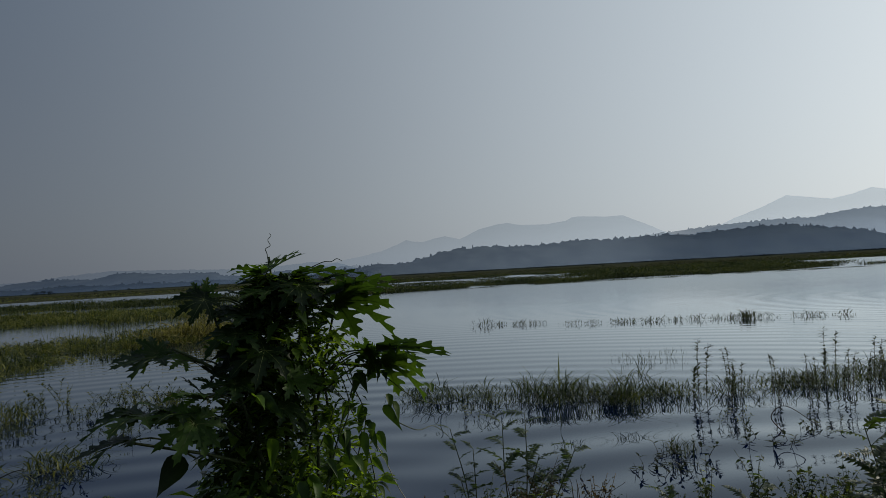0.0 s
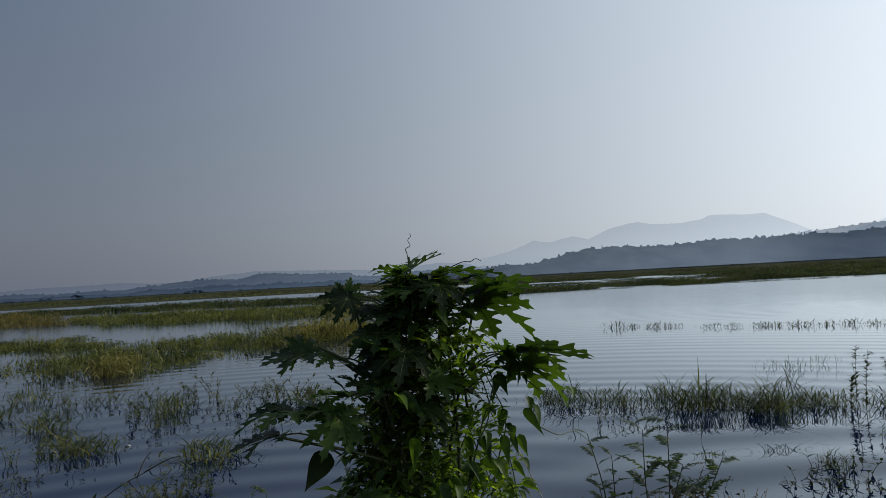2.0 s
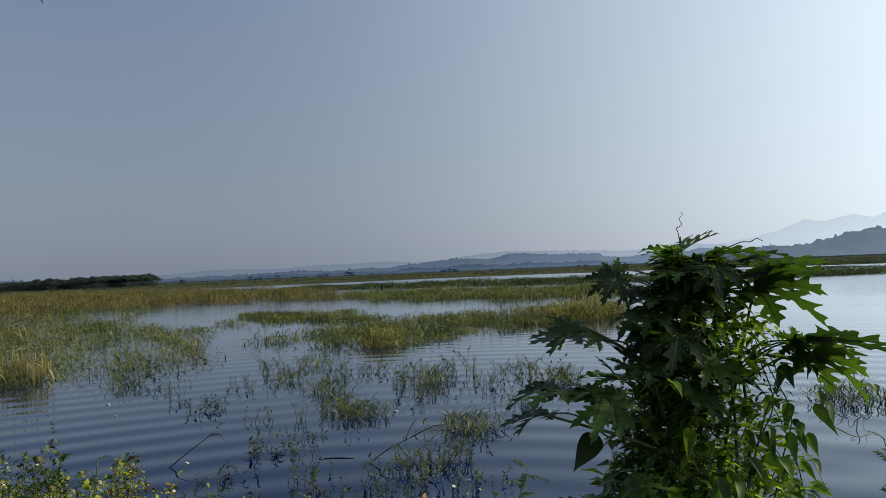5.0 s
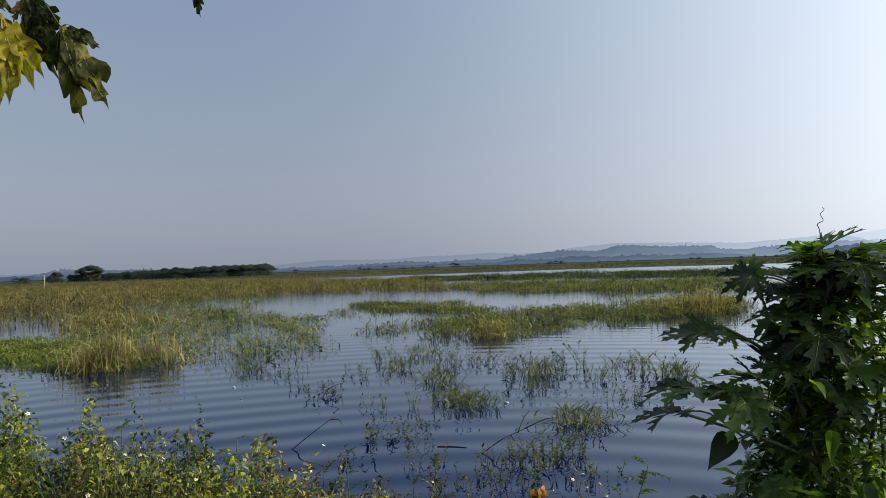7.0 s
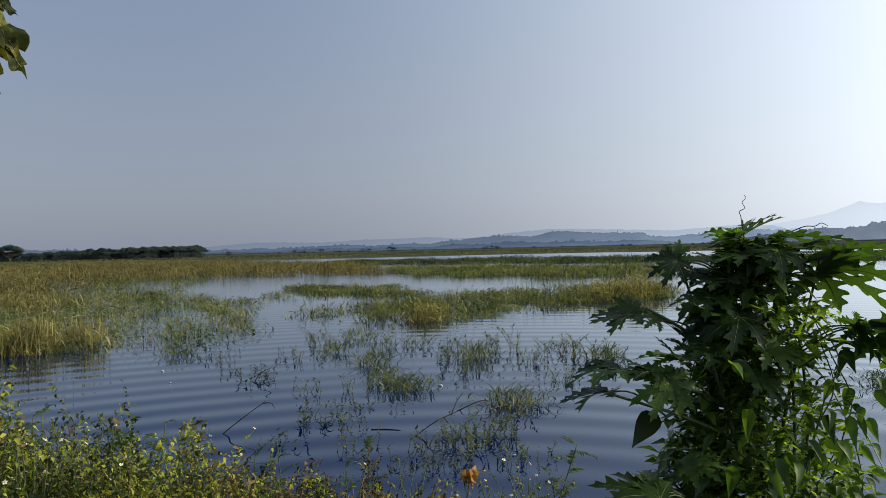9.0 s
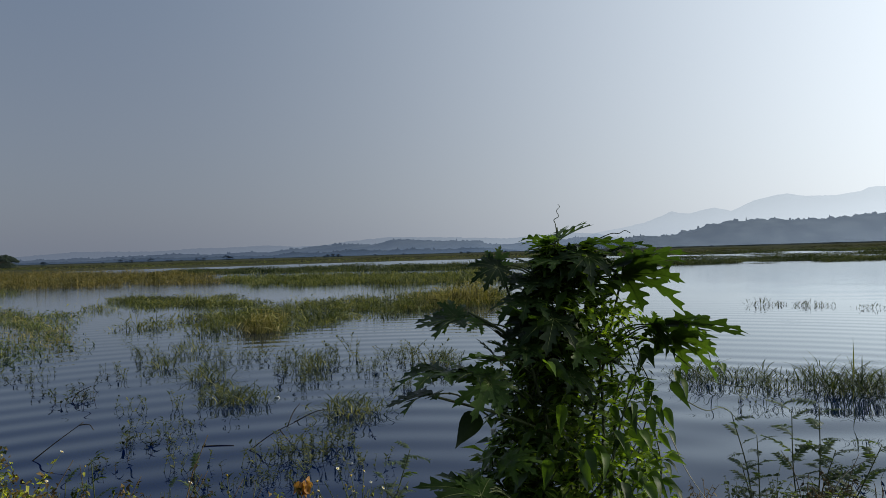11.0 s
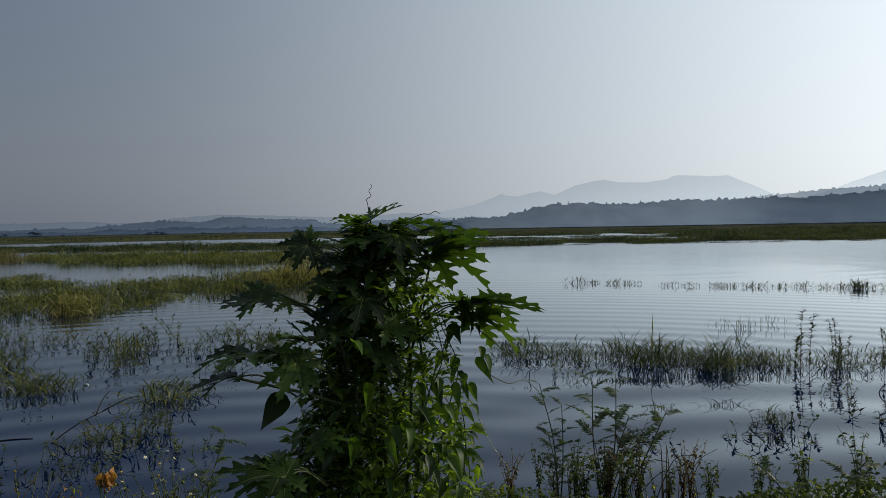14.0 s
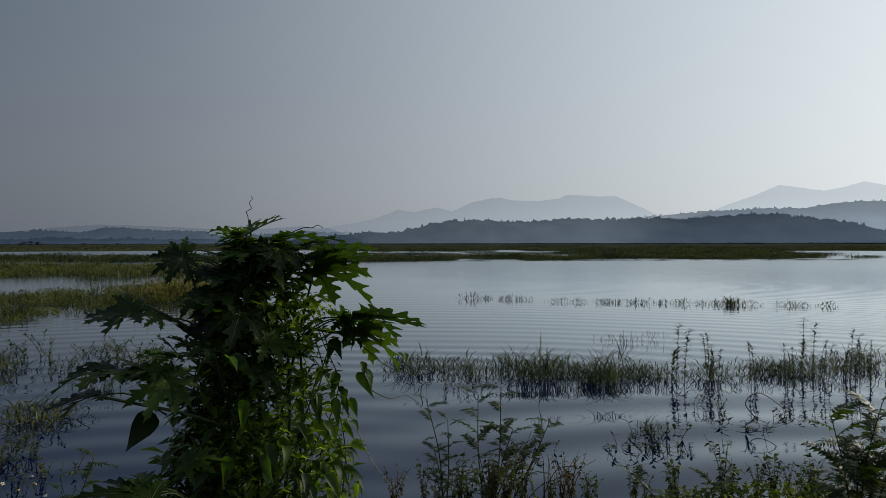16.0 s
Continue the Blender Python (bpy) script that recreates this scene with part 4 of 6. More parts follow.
vine_leaf(shrub, (-0.38, 2.40, 1.26), 300, -30, 0.084)
vine_leaf(shrub, (-0.30, 2.52, 1.25), 325, -21, 0.076)
vine_leaf(shrub, (-0.25, 2.57, 1.21), 335, -18, 0.070)
vine_leaf(shrub, (-0.61, 2.32, 1.65), 320, -7, 0.084)
vine_leaf(shrub, (-0.63, 2.31, 1.65), 200, -6, 0.070)
vine_leaf(shrub, (-0.32, 2.72, 1.65), 275, -47, 0.070)
vine_leaf(shrub, (-0.40, 2.76, 1.74), 235, -12, 0.084)
vine_leaf(shrub, (-0.23, 2.78, 1.56), 300, -36, 0.062)
vine_leaf(shrub, (-0.10, 2.79, 1.59), 330, -12, 0.049)
vine_leaf(shrub, (-0.07, 2.79, 1.59), 300, -30, 0.042)
vine_leaf(shrub, (-0.49, 2.35, 1.34), 265, -36, 0.084)
vine_leaf(shrub, (-0.37, 2.41, 1.22), 310, -30, 0.084)
vine_leaf(shrub, (-0.28, 2.67, 1.48), 270, -42, 0.056)
vine_leaf(shrub, (-0.25, 2.77, 1.65), 310, -30, 0.062)
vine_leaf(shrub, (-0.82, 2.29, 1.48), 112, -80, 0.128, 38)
vine_leaf(shrub, (-0.32, 2.66, 1.66), 94, -70, 0.088, 15)
vine_leaf(shrub, (-0.24, 2.71, 1.53), 94, -69, 0.088, -35)
vine_leaf(shrub, (-0.31, 2.61, 1.46), 94, -78, 0.084, -10)
vine_leaf(shrub, (-0.26, 2.66, 1.45), 94, -84, 0.075, -20)
vine_leaf(shrub, (-0.37, 2.55, 1.40), 94, -78, 0.097, -38)
vine_leaf(shrub, (-0.28, 2.61, 1.37), 94, -78, 0.070, -35)
vine_leaf(shrub, (-0.25, 2.61, 1.30), 94, -71, 0.062, -60)
vine_leaf(shrub, (-0.47, 2.44, 1.36), 94, -70, 0.106, -30)
vine_leaf(shrub, (-0.50, 2.43, 1.35), 94, -76, 0.088, 5)
vine_leaf(shrub, (-0.37, 2.50, 1.27), 94, -78, 0.088, -40)
vine_leaf(shrub, (-0.31, 2.56, 1.25), 94, -68, 0.088, -35)
vine_leaf(shrub, (-0.27, 2.56, 1.23), 94, -62, 0.079, -55)
vine_leaf(shrub, (-0.40, 2.50, 1.38), 94, -71, 0.079, -25)
vine_leaf(shrub, (-0.31, 2.66, 1.54), 94, -68, 0.079, 10)
vine_leaf(shrub, (-0.37, 2.55, 1.47), 94, -78, 0.079, -15)
vine_leaf(shrub, (-0.36, 2.65, 1.56), 94, -63, 0.070, 20)
vine_leaf(shrub, (-0.42, 2.49, 1.48), 94, -62, 0.070, -20)
vine_leaf(shrub, (-0.30, 2.66, 1.49), 94, -66, 0.062, -30)
vine_leaf(shrub, (-0.27, 2.76, 1.70), 94, -62, 0.075, 25)
vine_leaf(shrub, (-0.56, 2.34, 1.51), 94, -64, 0.106, 5)
vine_leaf(shrub, (-0.60, 2.33, 1.65), 94, -72, 0.097, -50)
vine_leaf(shrub, (-0.60, 2.31, 1.34), 94, -70, 0.097, 10)

part("tendril", Geo().tube(bend([(-0.63, 2.71, 2.05), (-0.635, 2.71, 2.10), (-0.640, 2.71, 2.118), (-0.622, 2.71, 2.130), (-0.630, 2.71, 2.150), (-0.618, 2.71, 2.165), (-0.624, 2.71, 2.175)], shrub.location), 0.0018, 0.0009, 5), STEM, shrub, "thin curling tendril")
part("tendril", Geo().tube(bend([(-0.49, 2.74, 2.04), (-0.44, 2.75, 2.06), (-0.41, 2.75, 2.06), (-0.39, 2.76, 2.07), (-0.37, 2.76, 2.06)], shrub.location), 0.0020, 0.0012, 5), STEM, shrub, "thin curling tendril")
part("runner", Geo().tube(bend([(-0.23, 2.78, 1.62), (-0.13, 2.83, 1.53), (-0.02, 2.89, 1.49), (0.06, 2.89, 1.51), (0.11, 2.89, 1.56)], shrub.location), 0.0022, 0.0012, 5), STEM, shrub, "trailing vine runner")
part("runner", Geo().tube(bend([(-0.21, 2.78, 1.46), (-0.13, 2.88, 1.40), (-0.07, 2.99, 1.39), (-0.01, 3.09, 1.32)], shrub.location), 0.0022, 0.0012, 5), STEM, shrub, "trailing vine runner")
part("runner", Geo().tube(bend([(-0.30, 2.67, 1.46), (-0.25, 2.72, 1.34), (-0.20, 2.78, 1.20), (-0.13, 2.88, 1.06)], shrub.location), 0.0022, 0.0012, 5), PALE_STEM, shrub, "dry vine runner")
part("branch", Geo().tube(bend([(-0.65, 2.60, 1.35), (-0.76, 2.41, 1.45), (-0.87, 2.32, 1.50), (-0.97, 2.22, 1.55)], shrub.location), 0.0070, 0.0040, 5), STEM, shrub, "")
part("branch", Geo().tube(bend([(-0.56, 2.73, 1.67), (-0.44, 2.75, 1.69), (-0.31, 2.77, 1.67), (-0.19, 2.78, 1.70)], shrub.location), 0.0070, 0.0040, 5), STEM, shrub, "")
part("branch", Geo().tube(bend([(-0.68, 2.59, 1.63), (-0.78, 2.46, 1.73), (-0.84, 2.44, 1.77), (-0.89, 2.42, 1.80)], shrub.location), 0.0070, 0.0040, 5), STEM, shrub, "")
part("branch", Geo().tube(bend([(-0.57, 2.67, 1.05), (-0.58, 2.67, 1.34), (-0.60, 2.70, 1.66), (-0.64, 2.76, 2.09)], shrub.location), 0.0100, 0.0040, 5), STEM, shrub, "")
part("branch", Geo().tube(bend([(-0.56, 2.73, 1.03), (-0.52, 2.73, 1.36), (-0.47, 2.79, 1.64), (-0.40, 2.81, 1.95)], shrub.location), 0.0090, 0.0040, 5), STEM, shrub, "")
part("branch", Geo().tube(bend([(-0.58, 2.62, 1.07), (-0.64, 2.55, 1.37), (-0.71, 2.53, 1.64), (-0.82, 2.60, 1.95)], shrub.location), 0.0090, 0.0040, 5), STEM, shrub, "")
for k in range(5):
    a = k * 1.3 + 0.4
    tube_from(shrub, "stem", [(-0.60 + 0.05 * math.cos(a), 2.68 + 0.05 * math.sin(a), 0.40), (-0.60 + 0.12 * math.cos(a), 2.68 + 0.10 * math.sin(a), 0.9),
                              (-0.60 + 0.17 * math.cos(a), 2.70 + 0.12 * math.sin(a), 1.4), (-0.58 + 0.1 * math.cos(a), 2.74 + 0.1 * math.sin(a), 1.85)], 0.010, 0.004, STEM)


def shrub_body(n, rng, inner=0.0):
    """Points through the shrub's column of leaves."""
    z = rng.uniform(0.7, 2.02, n)
    wide = np.interp(z, [0.5, 1.08, 1.3, 1.5, 1.62, 1.8, 1.92, 2.05], [0.38, 0.35, 0.31, 0.26, 0.19, 0.21, 0.15, 0.04])
    cx = np.interp(z, [0.5, 1.1, 1.6, 2.0], [-0.58, -0.60, -0.60, -0.58])
    a = rng.uniform(0, 2 * np.pi, n)
    r = wide * np.sqrt(rng.uniform(inner, 1, n))
    return np.stack([cx + r * np.cos(a), 2.70 + 0.85 * r * np.sin(a), z], 1), a


rng = np.random.default_rng(77)
for p, a in zip(*shrub_body(46, rng, 0.1)):
    if p[2] > 1.95 or (p[0] > -0.60 and p[2] < 1.86):
        continue
    lobed_leaf(shrub, tuple(p), math.degrees(a) + rng.uniform(-40, 40), rng.uniform(-25, 20), rng.uniform(-30, 30), rng.uniform(0.10, 0.15))
for p, a in zip(*shrub_body(240, rng, 0.5)):
    if p[2] < 1.66 and not (p[0] > -0.52 and p[2] > 1.42) and not (p[0] > -0.45 and rng.random() < 0.5):
        vine_leaf(shrub, tuple(p + np.array([0.03, 0, -0.03])), math.degrees(a) + rng.uniform(-40, 40), rng.uniform(-75, -10), rng.uniform(0.045, 0.085))
for count, inner, size, material, side, label in ((8200, 0.0, 0.072, SHADE_LEAF, -1, "dense small leaves coloured dark as if in shade"), (6200, 0.1, 0.046, VINE, 1, "small bright green vine leaves"), (900, 0.0, 0.05, VINE, -1, "small bright green vine leaves")):
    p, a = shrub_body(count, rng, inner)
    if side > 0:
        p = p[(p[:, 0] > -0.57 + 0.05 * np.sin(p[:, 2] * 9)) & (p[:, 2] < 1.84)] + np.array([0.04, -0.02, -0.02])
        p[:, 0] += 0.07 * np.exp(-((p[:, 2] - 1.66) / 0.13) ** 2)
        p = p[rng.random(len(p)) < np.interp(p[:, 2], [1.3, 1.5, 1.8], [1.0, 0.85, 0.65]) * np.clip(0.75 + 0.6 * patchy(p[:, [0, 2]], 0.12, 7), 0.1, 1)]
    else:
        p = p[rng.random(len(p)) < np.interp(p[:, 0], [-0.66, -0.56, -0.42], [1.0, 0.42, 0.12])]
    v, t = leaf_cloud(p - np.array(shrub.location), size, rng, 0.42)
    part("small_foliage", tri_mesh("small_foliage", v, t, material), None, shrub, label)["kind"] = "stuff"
for k in range(16):
    a0, z0 = rng.uniform(0, 6.28), rng.uniform(0.5, 1.2)
    pts = []
    for j in range(6):
        z = z0 + j * 0.13
        w = float(np.interp(z, [0.5, 1.3, 2.0], [0.40, 0.31, 0.16])) * rng.uniform(0.75, 1.05)
        pts.append((-0.58 + w * math.cos(a0 + j * 0.3), 2.70 + 0.85 * w * math.sin(a0 + j * 0.3), z))
    tube_from(shrub, "vine", pts, 0.003, 0.002, STEM)

# ---- overhanging tree at the edge of the bank ----
tree = thing("lobed_leaf_tree", (-2.62, 0.42, 0.50), "slender tree with hanging yellowing lobed leaves", "tree")
tube_from(tree, "trunk", [(-2.62, 0.42, 0.42), (-2.60, 0.45, 1.3), (-2.56, 0.5, 2.2), (-2.50, 0.55, 2.95)], 0.045, 0.025, BARK, "grey slender trunk")


def hanging(heel, tip, face, meshes):
    """An old lobe of a leaf hanging from the tree by its stalk."""
    b, y = Vector(heel), Vector(tip) - Vector(heel)
    size = y.length
    y = y / size
    x = y.cross(Vector(face)).normalized()
    me = pick.choice(meshes)
    leaf = part("leaf", me, None, tree, "", Matrix.Translation(b - tree.location) @ Matrix((x, y, x.cross(y))).transposed().to_4x4() @ Matrix.Scale(size, 4))
    part("vein", RIBS[me], None, leaf, "pale raised leaf vein")


def stalked(node):
    """The stalk that carries a hanging leaf, from the top of the trunk."""
    top, b = Vector((-2.50, 0.55, 2.94)), Vector(node)
    tube_from(tree, "stalk", [top, top.lerp(b, 0.6) + Vector((0, 0, 0.22)), b], 0.0028, 0.0016, STEM)


DULL = foliage("dull_old_leaf", (0.009, 0.015, 0.005), (0.019, 0.029, 0.007), (0.060, 0.060, 0.014), 0.32, 0.5, "object", 24.0, 0.15, 5.0)
BROWNED = foliage("browned_leaf", (0.022, 0.020, 0.008), (0.042, 0.036, 0.012), (0.075, 0.055, 0.018), 0.35, 0.6, "object", 24.0, 0.1, 8.0)
GREYED = foliage("grey_green_leaf", (0.018, 0.024, 0.007), (0.040, 0.048, 0.013), (0.17, 0.155, 0.035), 0.3, 0.6, "object", 24.0, 0.15, 8.0)
HUNG_SHAPES = ((0.12, 0.35, 11, HUNG), (0.2, 0.5, 12, SPEAR), (0.25, 0.4, 13, FORKED), (0.3, 0.45, 14, SPEAR), (0.15, 0.4, 15, FORKED))
YELLOW_MESHES, DULL_MESHES, BROWN_MESHES, GREY_MESHES = [[leaf_and_ribs(mat, d, f, s + k, wide, 0.17, 0.0) for d, f, s, wide in HUNG_SHAPES] for k, mat in ((0, YELLOWED), (10, DULL), (20, BROWNED), (30, GREYED))]
stalked((-2.433, 0.912, 2.782))
stalked((-2.322, 1.036, 2.754))
stalked((-2.432, 0.999, 2.865))
stalked((-2.439, 0.819, 2.780))
stalked((-2.501, 0.895, 2.881))
hanging((-2.433, 0.912, 2.782), (-2.286, 0.967, 2.608), (1.17, -0.36, 0.11), YELLOW_MESHES)
hanging((-2.433, 0.912, 2.782), (-2.336, 0.979, 2.597), (1.33, -0.24, 0.10), YELLOW_MESHES)
hanging((-2.433, 0.912, 2.782), (-2.377, 0.899, 2.517), (1.25, -0.30, 0.11), YELLOW_MESHES)
hanging((-2.433, 0.912, 2.782), (-2.333, 0.907, 2.527), (1.41, -0.18, 0.10), YELLOW_MESHES)
hanging((-2.433, 0.912, 2.782), (-2.316, 0.919, 2.584), (1.09, -0.42, 0.11), YELLOW_MESHES)
hanging((-2.433, 0.912, 2.782), (-2.475, 0.923, 2.590), (0.77, -0.67, 0.12), BROWN_MESHES)
hanging((-2.433, 0.912, 2.782), (-2.470, 0.900, 2.658), (0.93, -0.55, 0.12), BROWN_MESHES)
hanging((-2.433, 0.912, 2.782), (-2.405, 0.973, 2.727), (0.85, -0.61, 0.12), BROWN_MESHES)
hanging((-2.501, 0.895, 2.881), (-2.462, 0.902, 2.800), (0.93, -0.55, 0.12), YELLOW_MESHES)
hanging((-2.501, 0.895, 2.881), (-2.451, 0.936, 2.809), (0.77, -0.67, 0.12), BROWN_MESHES)
hanging((-2.501, 0.895, 2.881), (-2.529, 0.901, 2.771), (0.70, -0.73, 0.13), BROWN_MESHES)
hanging((-2.501, 0.895, 2.881), (-2.464, 0.976, 2.809), (0.70, -0.73, 0.13), DULL_MESHES)
hanging((-2.439, 0.819, 2.780), (-2.403, 0.851, 2.616), (1.09, -0.42, 0.11), YELLOW_MESHES)
hanging((-2.439, 0.819, 2.780), (-2.379, 0.868, 2.698), (1.17, -0.36, 0.11), YELLOW_MESHES)
hanging((-2.439, 0.819, 2.780), (-2.448, 0.842, 2.594), (1.01, -0.49, 0.11), YELLOW_MESHES)
hanging((-2.439, 0.819, 2.780), (-2.371, 0.873, 2.745), (0.85, -0.61, 0.12), YELLOW_MESHES)
hanging((-2.322, 1.036, 2.754), (-2.389, 1.039, 2.611), (0.70, -0.73, 0.13), DULL_MESHES)
hanging((-2.322, 1.036, 2.754), (-2.216, 1.022, 2.591), (0.93, -0.55, 0.12), GREY_MESHES)
hanging((-2.322, 1.036, 2.754), (-2.268, 1.060, 2.475), (0.77, -0.67, 0.12), DULL_MESHES)
hanging((-2.322, 1.036, 2.754), (-2.266, 1.111, 2.549), (0.54, -0.85, 0.13), BROWN_MESHES)
hanging((-2.322, 1.036, 2.754), (-2.206, 1.106, 2.562), (1.17, -0.36, 0.11), GREY_MESHES)
hanging((-2.322, 1.036, 2.754), (-2.217, 1.123, 2.517), (1.09, -0.42, 0.11), GREY_MESHES)
hanging((-2.322, 1.036, 2.754), (-2.227, 1.086, 2.712), (0.93, -0.55, 0.12), DULL_MESHES)
hanging((-2.322, 1.036, 2.754), (-2.251, 1.118, 2.697), (1.09, -0.42, 0.11), GREY_MESHES)
hanging((-2.322, 1.036, 2.754), (-2.300, 1.107, 2.657), (0.62, -0.79, 0.13), DULL_MESHES)
hanging((-2.322, 1.036, 2.754), (-2.394, 1.074, 2.592), (0.70, -0.73, 0.13), DULL_MESHES)
hanging((-2.322, 1.036, 2.754), (-2.305, 1.050, 2.764), (0.77, -0.67, 0.12), DULL_MESHES)
hanging((-2.432, 0.999, 2.865), (-2.386, 0.988, 2.717), (0.85, -0.61, 0.12), DULL_MESHES)
hanging((-2.432, 0.999, 2.865), (-2.343, 1.021, 2.725), (0.70, -0.73, 0.13), DULL_MESHES)
hanging((-2.432, 0.999, 2.865), (-2.429, 1.032, 2.646), (0.54, -0.85, 0.13), DULL_MESHES)
hanging((-2.432, 0.999, 2.865), (-2.321, 1.037, 2.754), (0.93, -0.55, 0.12), DULL_MESHES)
hanging((-2.432, 0.999, 2.865), (-2.355, 1.035, 2.795), (0.77, -0.67, 0.12), DULL_MESHES)
hanging((-2.432, 0.999, 2.865), (-2.436, 0.948, 2.779), (0.77, -0.67, 0.12), BROWN_MESHES)
hanging((-2.432, 0.999, 2.865), (-2.483, 1.016, 2.667), (0.70, -0.73, 0.13), BROWN_MESHES)
hanging((-2.432, 0.999, 2.865), (-2.411, 1.018, 2.773), (0.70, -0.73, 0.13), DULL_MESHES)
hanging((-2.432, 0.999, 2.865), (-2.407, 1.038, 2.622), (0.70, -0.73, 0.13), DULL_MESHES)
stalked((-2.275, 1.459, 2.994))
hanging((-2.275, 1.459, 2.994), (-2.245, 1.457, 2.876), (0.70, -0.73, 0.13), DULL_MESHES)
cane = thing("leaning_cane", (-2.91, 0.87, 0.81), "dry brown cane stuck in the bank", "cane")
part("cane", Geo().tube(bend([(-2.91, 0.87, 0.81), (-2.94, 0.98, 1.34), (-2.94, 1.08, 1.88)], cane.location, 6), 0.0065, 0.0045, 7), CANE, cane)


# ---- small plants ----
def herb_geo(height, seed, leaf=0.05, branches=4):
    """Stems and leaves of a branching herb, from the origin up."""
    r = random.Random(seed)
    stems, leaves, tips = Geo(), Geo(), []
    blade = oval_leaf_geo(0.26, 0.35, 0.25, seed)
    for b in range(branches):
        a, lean = r.uniform(0, 6.28), r.uniform(0.08, 0.4)
        h = height * r.uniform(0.6, 1.0)
        pts = [Vector((0, 0, -0.04))]
        for k in range(1, 6):
            s = k / 5
            pts.append(Vector((math.cos(a) * lean * h * s * s + r.uniform(-0.012, 0.012), math.sin(a) * lean * h * s * s + r.uniform(-0.012, 0.012), h * s)))
        stems.tube(pts, 0.004, 0.0015, 4)
        tips.append(pts[-1])
        for k in range(1, 6):
            for _ in range(3 if height < 1 else 9):
                q = pts[k - 1].lerp(pts[k], r.random())
                size = leaf * r.uniform(0.6, 1.3)
                leaves.add(blade, pose(*q, r.uniform(-35, 25), r.uniform(-30, 30), r.uniform(0, 360)) @ Matrix.Scale(size, 4))
    return stems, leaves, tips


def flower_geo():
    g = Geo()
    petal = oval_leaf_geo(0.33, 0.15, 0.15)
    for k in range(5):
        g.add(petal, pose(0, 0, 0, 12, 0, k * 72) @ Matrix.Scale(0.012, 4))
    return g


def dot_geo(r):
    g = Geo()
    g.tube([(0, 0, -r * 0.4), (0, 0, r * 0.3), (0, 0, r * 0.7)], r, r * 0.35, 8)
    return g


FLOWER, CENTRE = flower_geo().mesh("flower", PETAL), dot_geo(0.006).mesh("flower_centre", YOLK)


def make_herb(height, seed, material, flowers, label, leaf=0.05, branches=4):
    ob = thing("flowering_herb" if flowers else "herb", (0, 0, 0), label, "herb", "herbs along the bank")
    stems, leaves, tips = herb_geo(height, seed, leaf, branches)
    part("stalk_tuft", stems, STEM if material is not DRY else DRY, ob)["kind"] = "stuff"
    part("foliage", leaves, material, ob)["kind"] = "stuff"
    for k, q in enumerate(tips[:flowers]):
        m = pose(q.x, q.y, q.z, random.uniform(-50, 30), random.uniform(-40, 40), k * 70)
        f = part("flower", FLOWER, None, ob, "small white flower", m)
        part("flower_centre", CENTRE, None, f, "yellow centre")
    return ob


HERBS = [make_herb(0.42, 31, HERB, 3, "leafy green herb with small white flowers", 0.034, 10), make_herb(0.5, 32, HERB, 2, "leafy green herb with small white flowers", 0.04, 6),
         make_herb(0.36, 33, HERB, 0, "low leafy green herb on the bank", 0.036, 13), make_herb(0.55, 34, HERB, 0, "spindly green herb on the bank", 0.04, 3),
         make_herb(0.45, 35, DRY, 0, "dry reddish brown herb on the bank", 0.035, 6), make_herb(0.4, 36, HERB, 0, "bushy yellow-green herb on the bank", 0.04, 9)]
HERBS += [make_herb(0.62, 37, HERB, 4, "tall leafy herb with small white flowers", 0.021, 18), make_herb(0.64, 38, HERB, 4, "tall leafy herb with small white flowers", 0.024, 14),
          make_herb(0.7, 39, HERB, 0, "tall bushy green herb on the bank", 0.024, 20), make_herb(0.75, 40, DRY, 0, "tall dry brown herb on the bank", 0.03, 7)]
HERBS += [make_herb(0.4, 47, DARK_HERB, 1, "green herb darkened as if backlit, with a small white flower", 0.05, 6), make_herb(0.5, 48, DARK_HERB, 0, "spindly green herb on the bank, darkened as if backlit", 0.04, 5)]
HERBS += [make_herb(1.15, 50, HERB, 3, "tall spindly herb with small leaves and white flowers", 0.034, 3), make_herb(1.1, 51, DARK_HERB, 2, "tall spindly dark herb with small white flowers", 0.040, 3)]
for h in HERBS:
    h["placed"] = 0


def put_herb(kind, x, y, scale=1.0, turn=0.0):
    """The herb of that kind on the bank: the first is the built one, the others are copies."""
    src = HERBS[kind]
    z = max(ground_height(x, y), -0.05)
    m = pose(x, y, z, 0, 0, turn) @ Matrix.Scale(scale, 4)
    if not src["placed"]:
        src["placed"] = 1
        src.matrix_basis = m
        return src
    ob = copy_thing(src, pose(x, y, z, 0, 0, turn))
    ob.scale = (scale,) * 3
    return ob


rh = random.Random(9)
for k in range(120):  # thick herbs on the bank beside the tree
    x, back = rh.uniform(-4.6, -2.9), rh.uniform(0.15, 1.9)
    put_herb(rh.choice((6, 6, 7, 8, 8, 8, 2, 5, 9)), x, shore(x) - back, rh.uniform(0.75, 1.15), rh.uniform(0, 360))
for k in range(60):
    x, back = rh.uniform(-3.2, -2.1), rh.uniform(0.1, 1.6)
    put_herb(rh.choice((0, 1, 4, 9, 10, 4, 9)), x, shore(x) - back, rh.uniform(0.7, 1.05), rh.uniform(0, 360))
for k in range(46):  # dry stalks
    x = rh.uniform(-3.3, -2.4)
    put_herb(rh.choice((4, 9)), x, shore(x) - rh.uniform(0.05, 0.7), rh.uniform(0.7, 1.1), rh.uniform(0, 360))
for k in range(30):  # white flowers below the shrub
    x = rh.uniform(-2.5, -1.6)
    put_herb(rh.choice((0, 0, 1, 6, 2)), x, shore(x) - rh.uniform(0.15, 0.8), rh.uniform(0.9, 1.3), rh.uniform(0, 360))
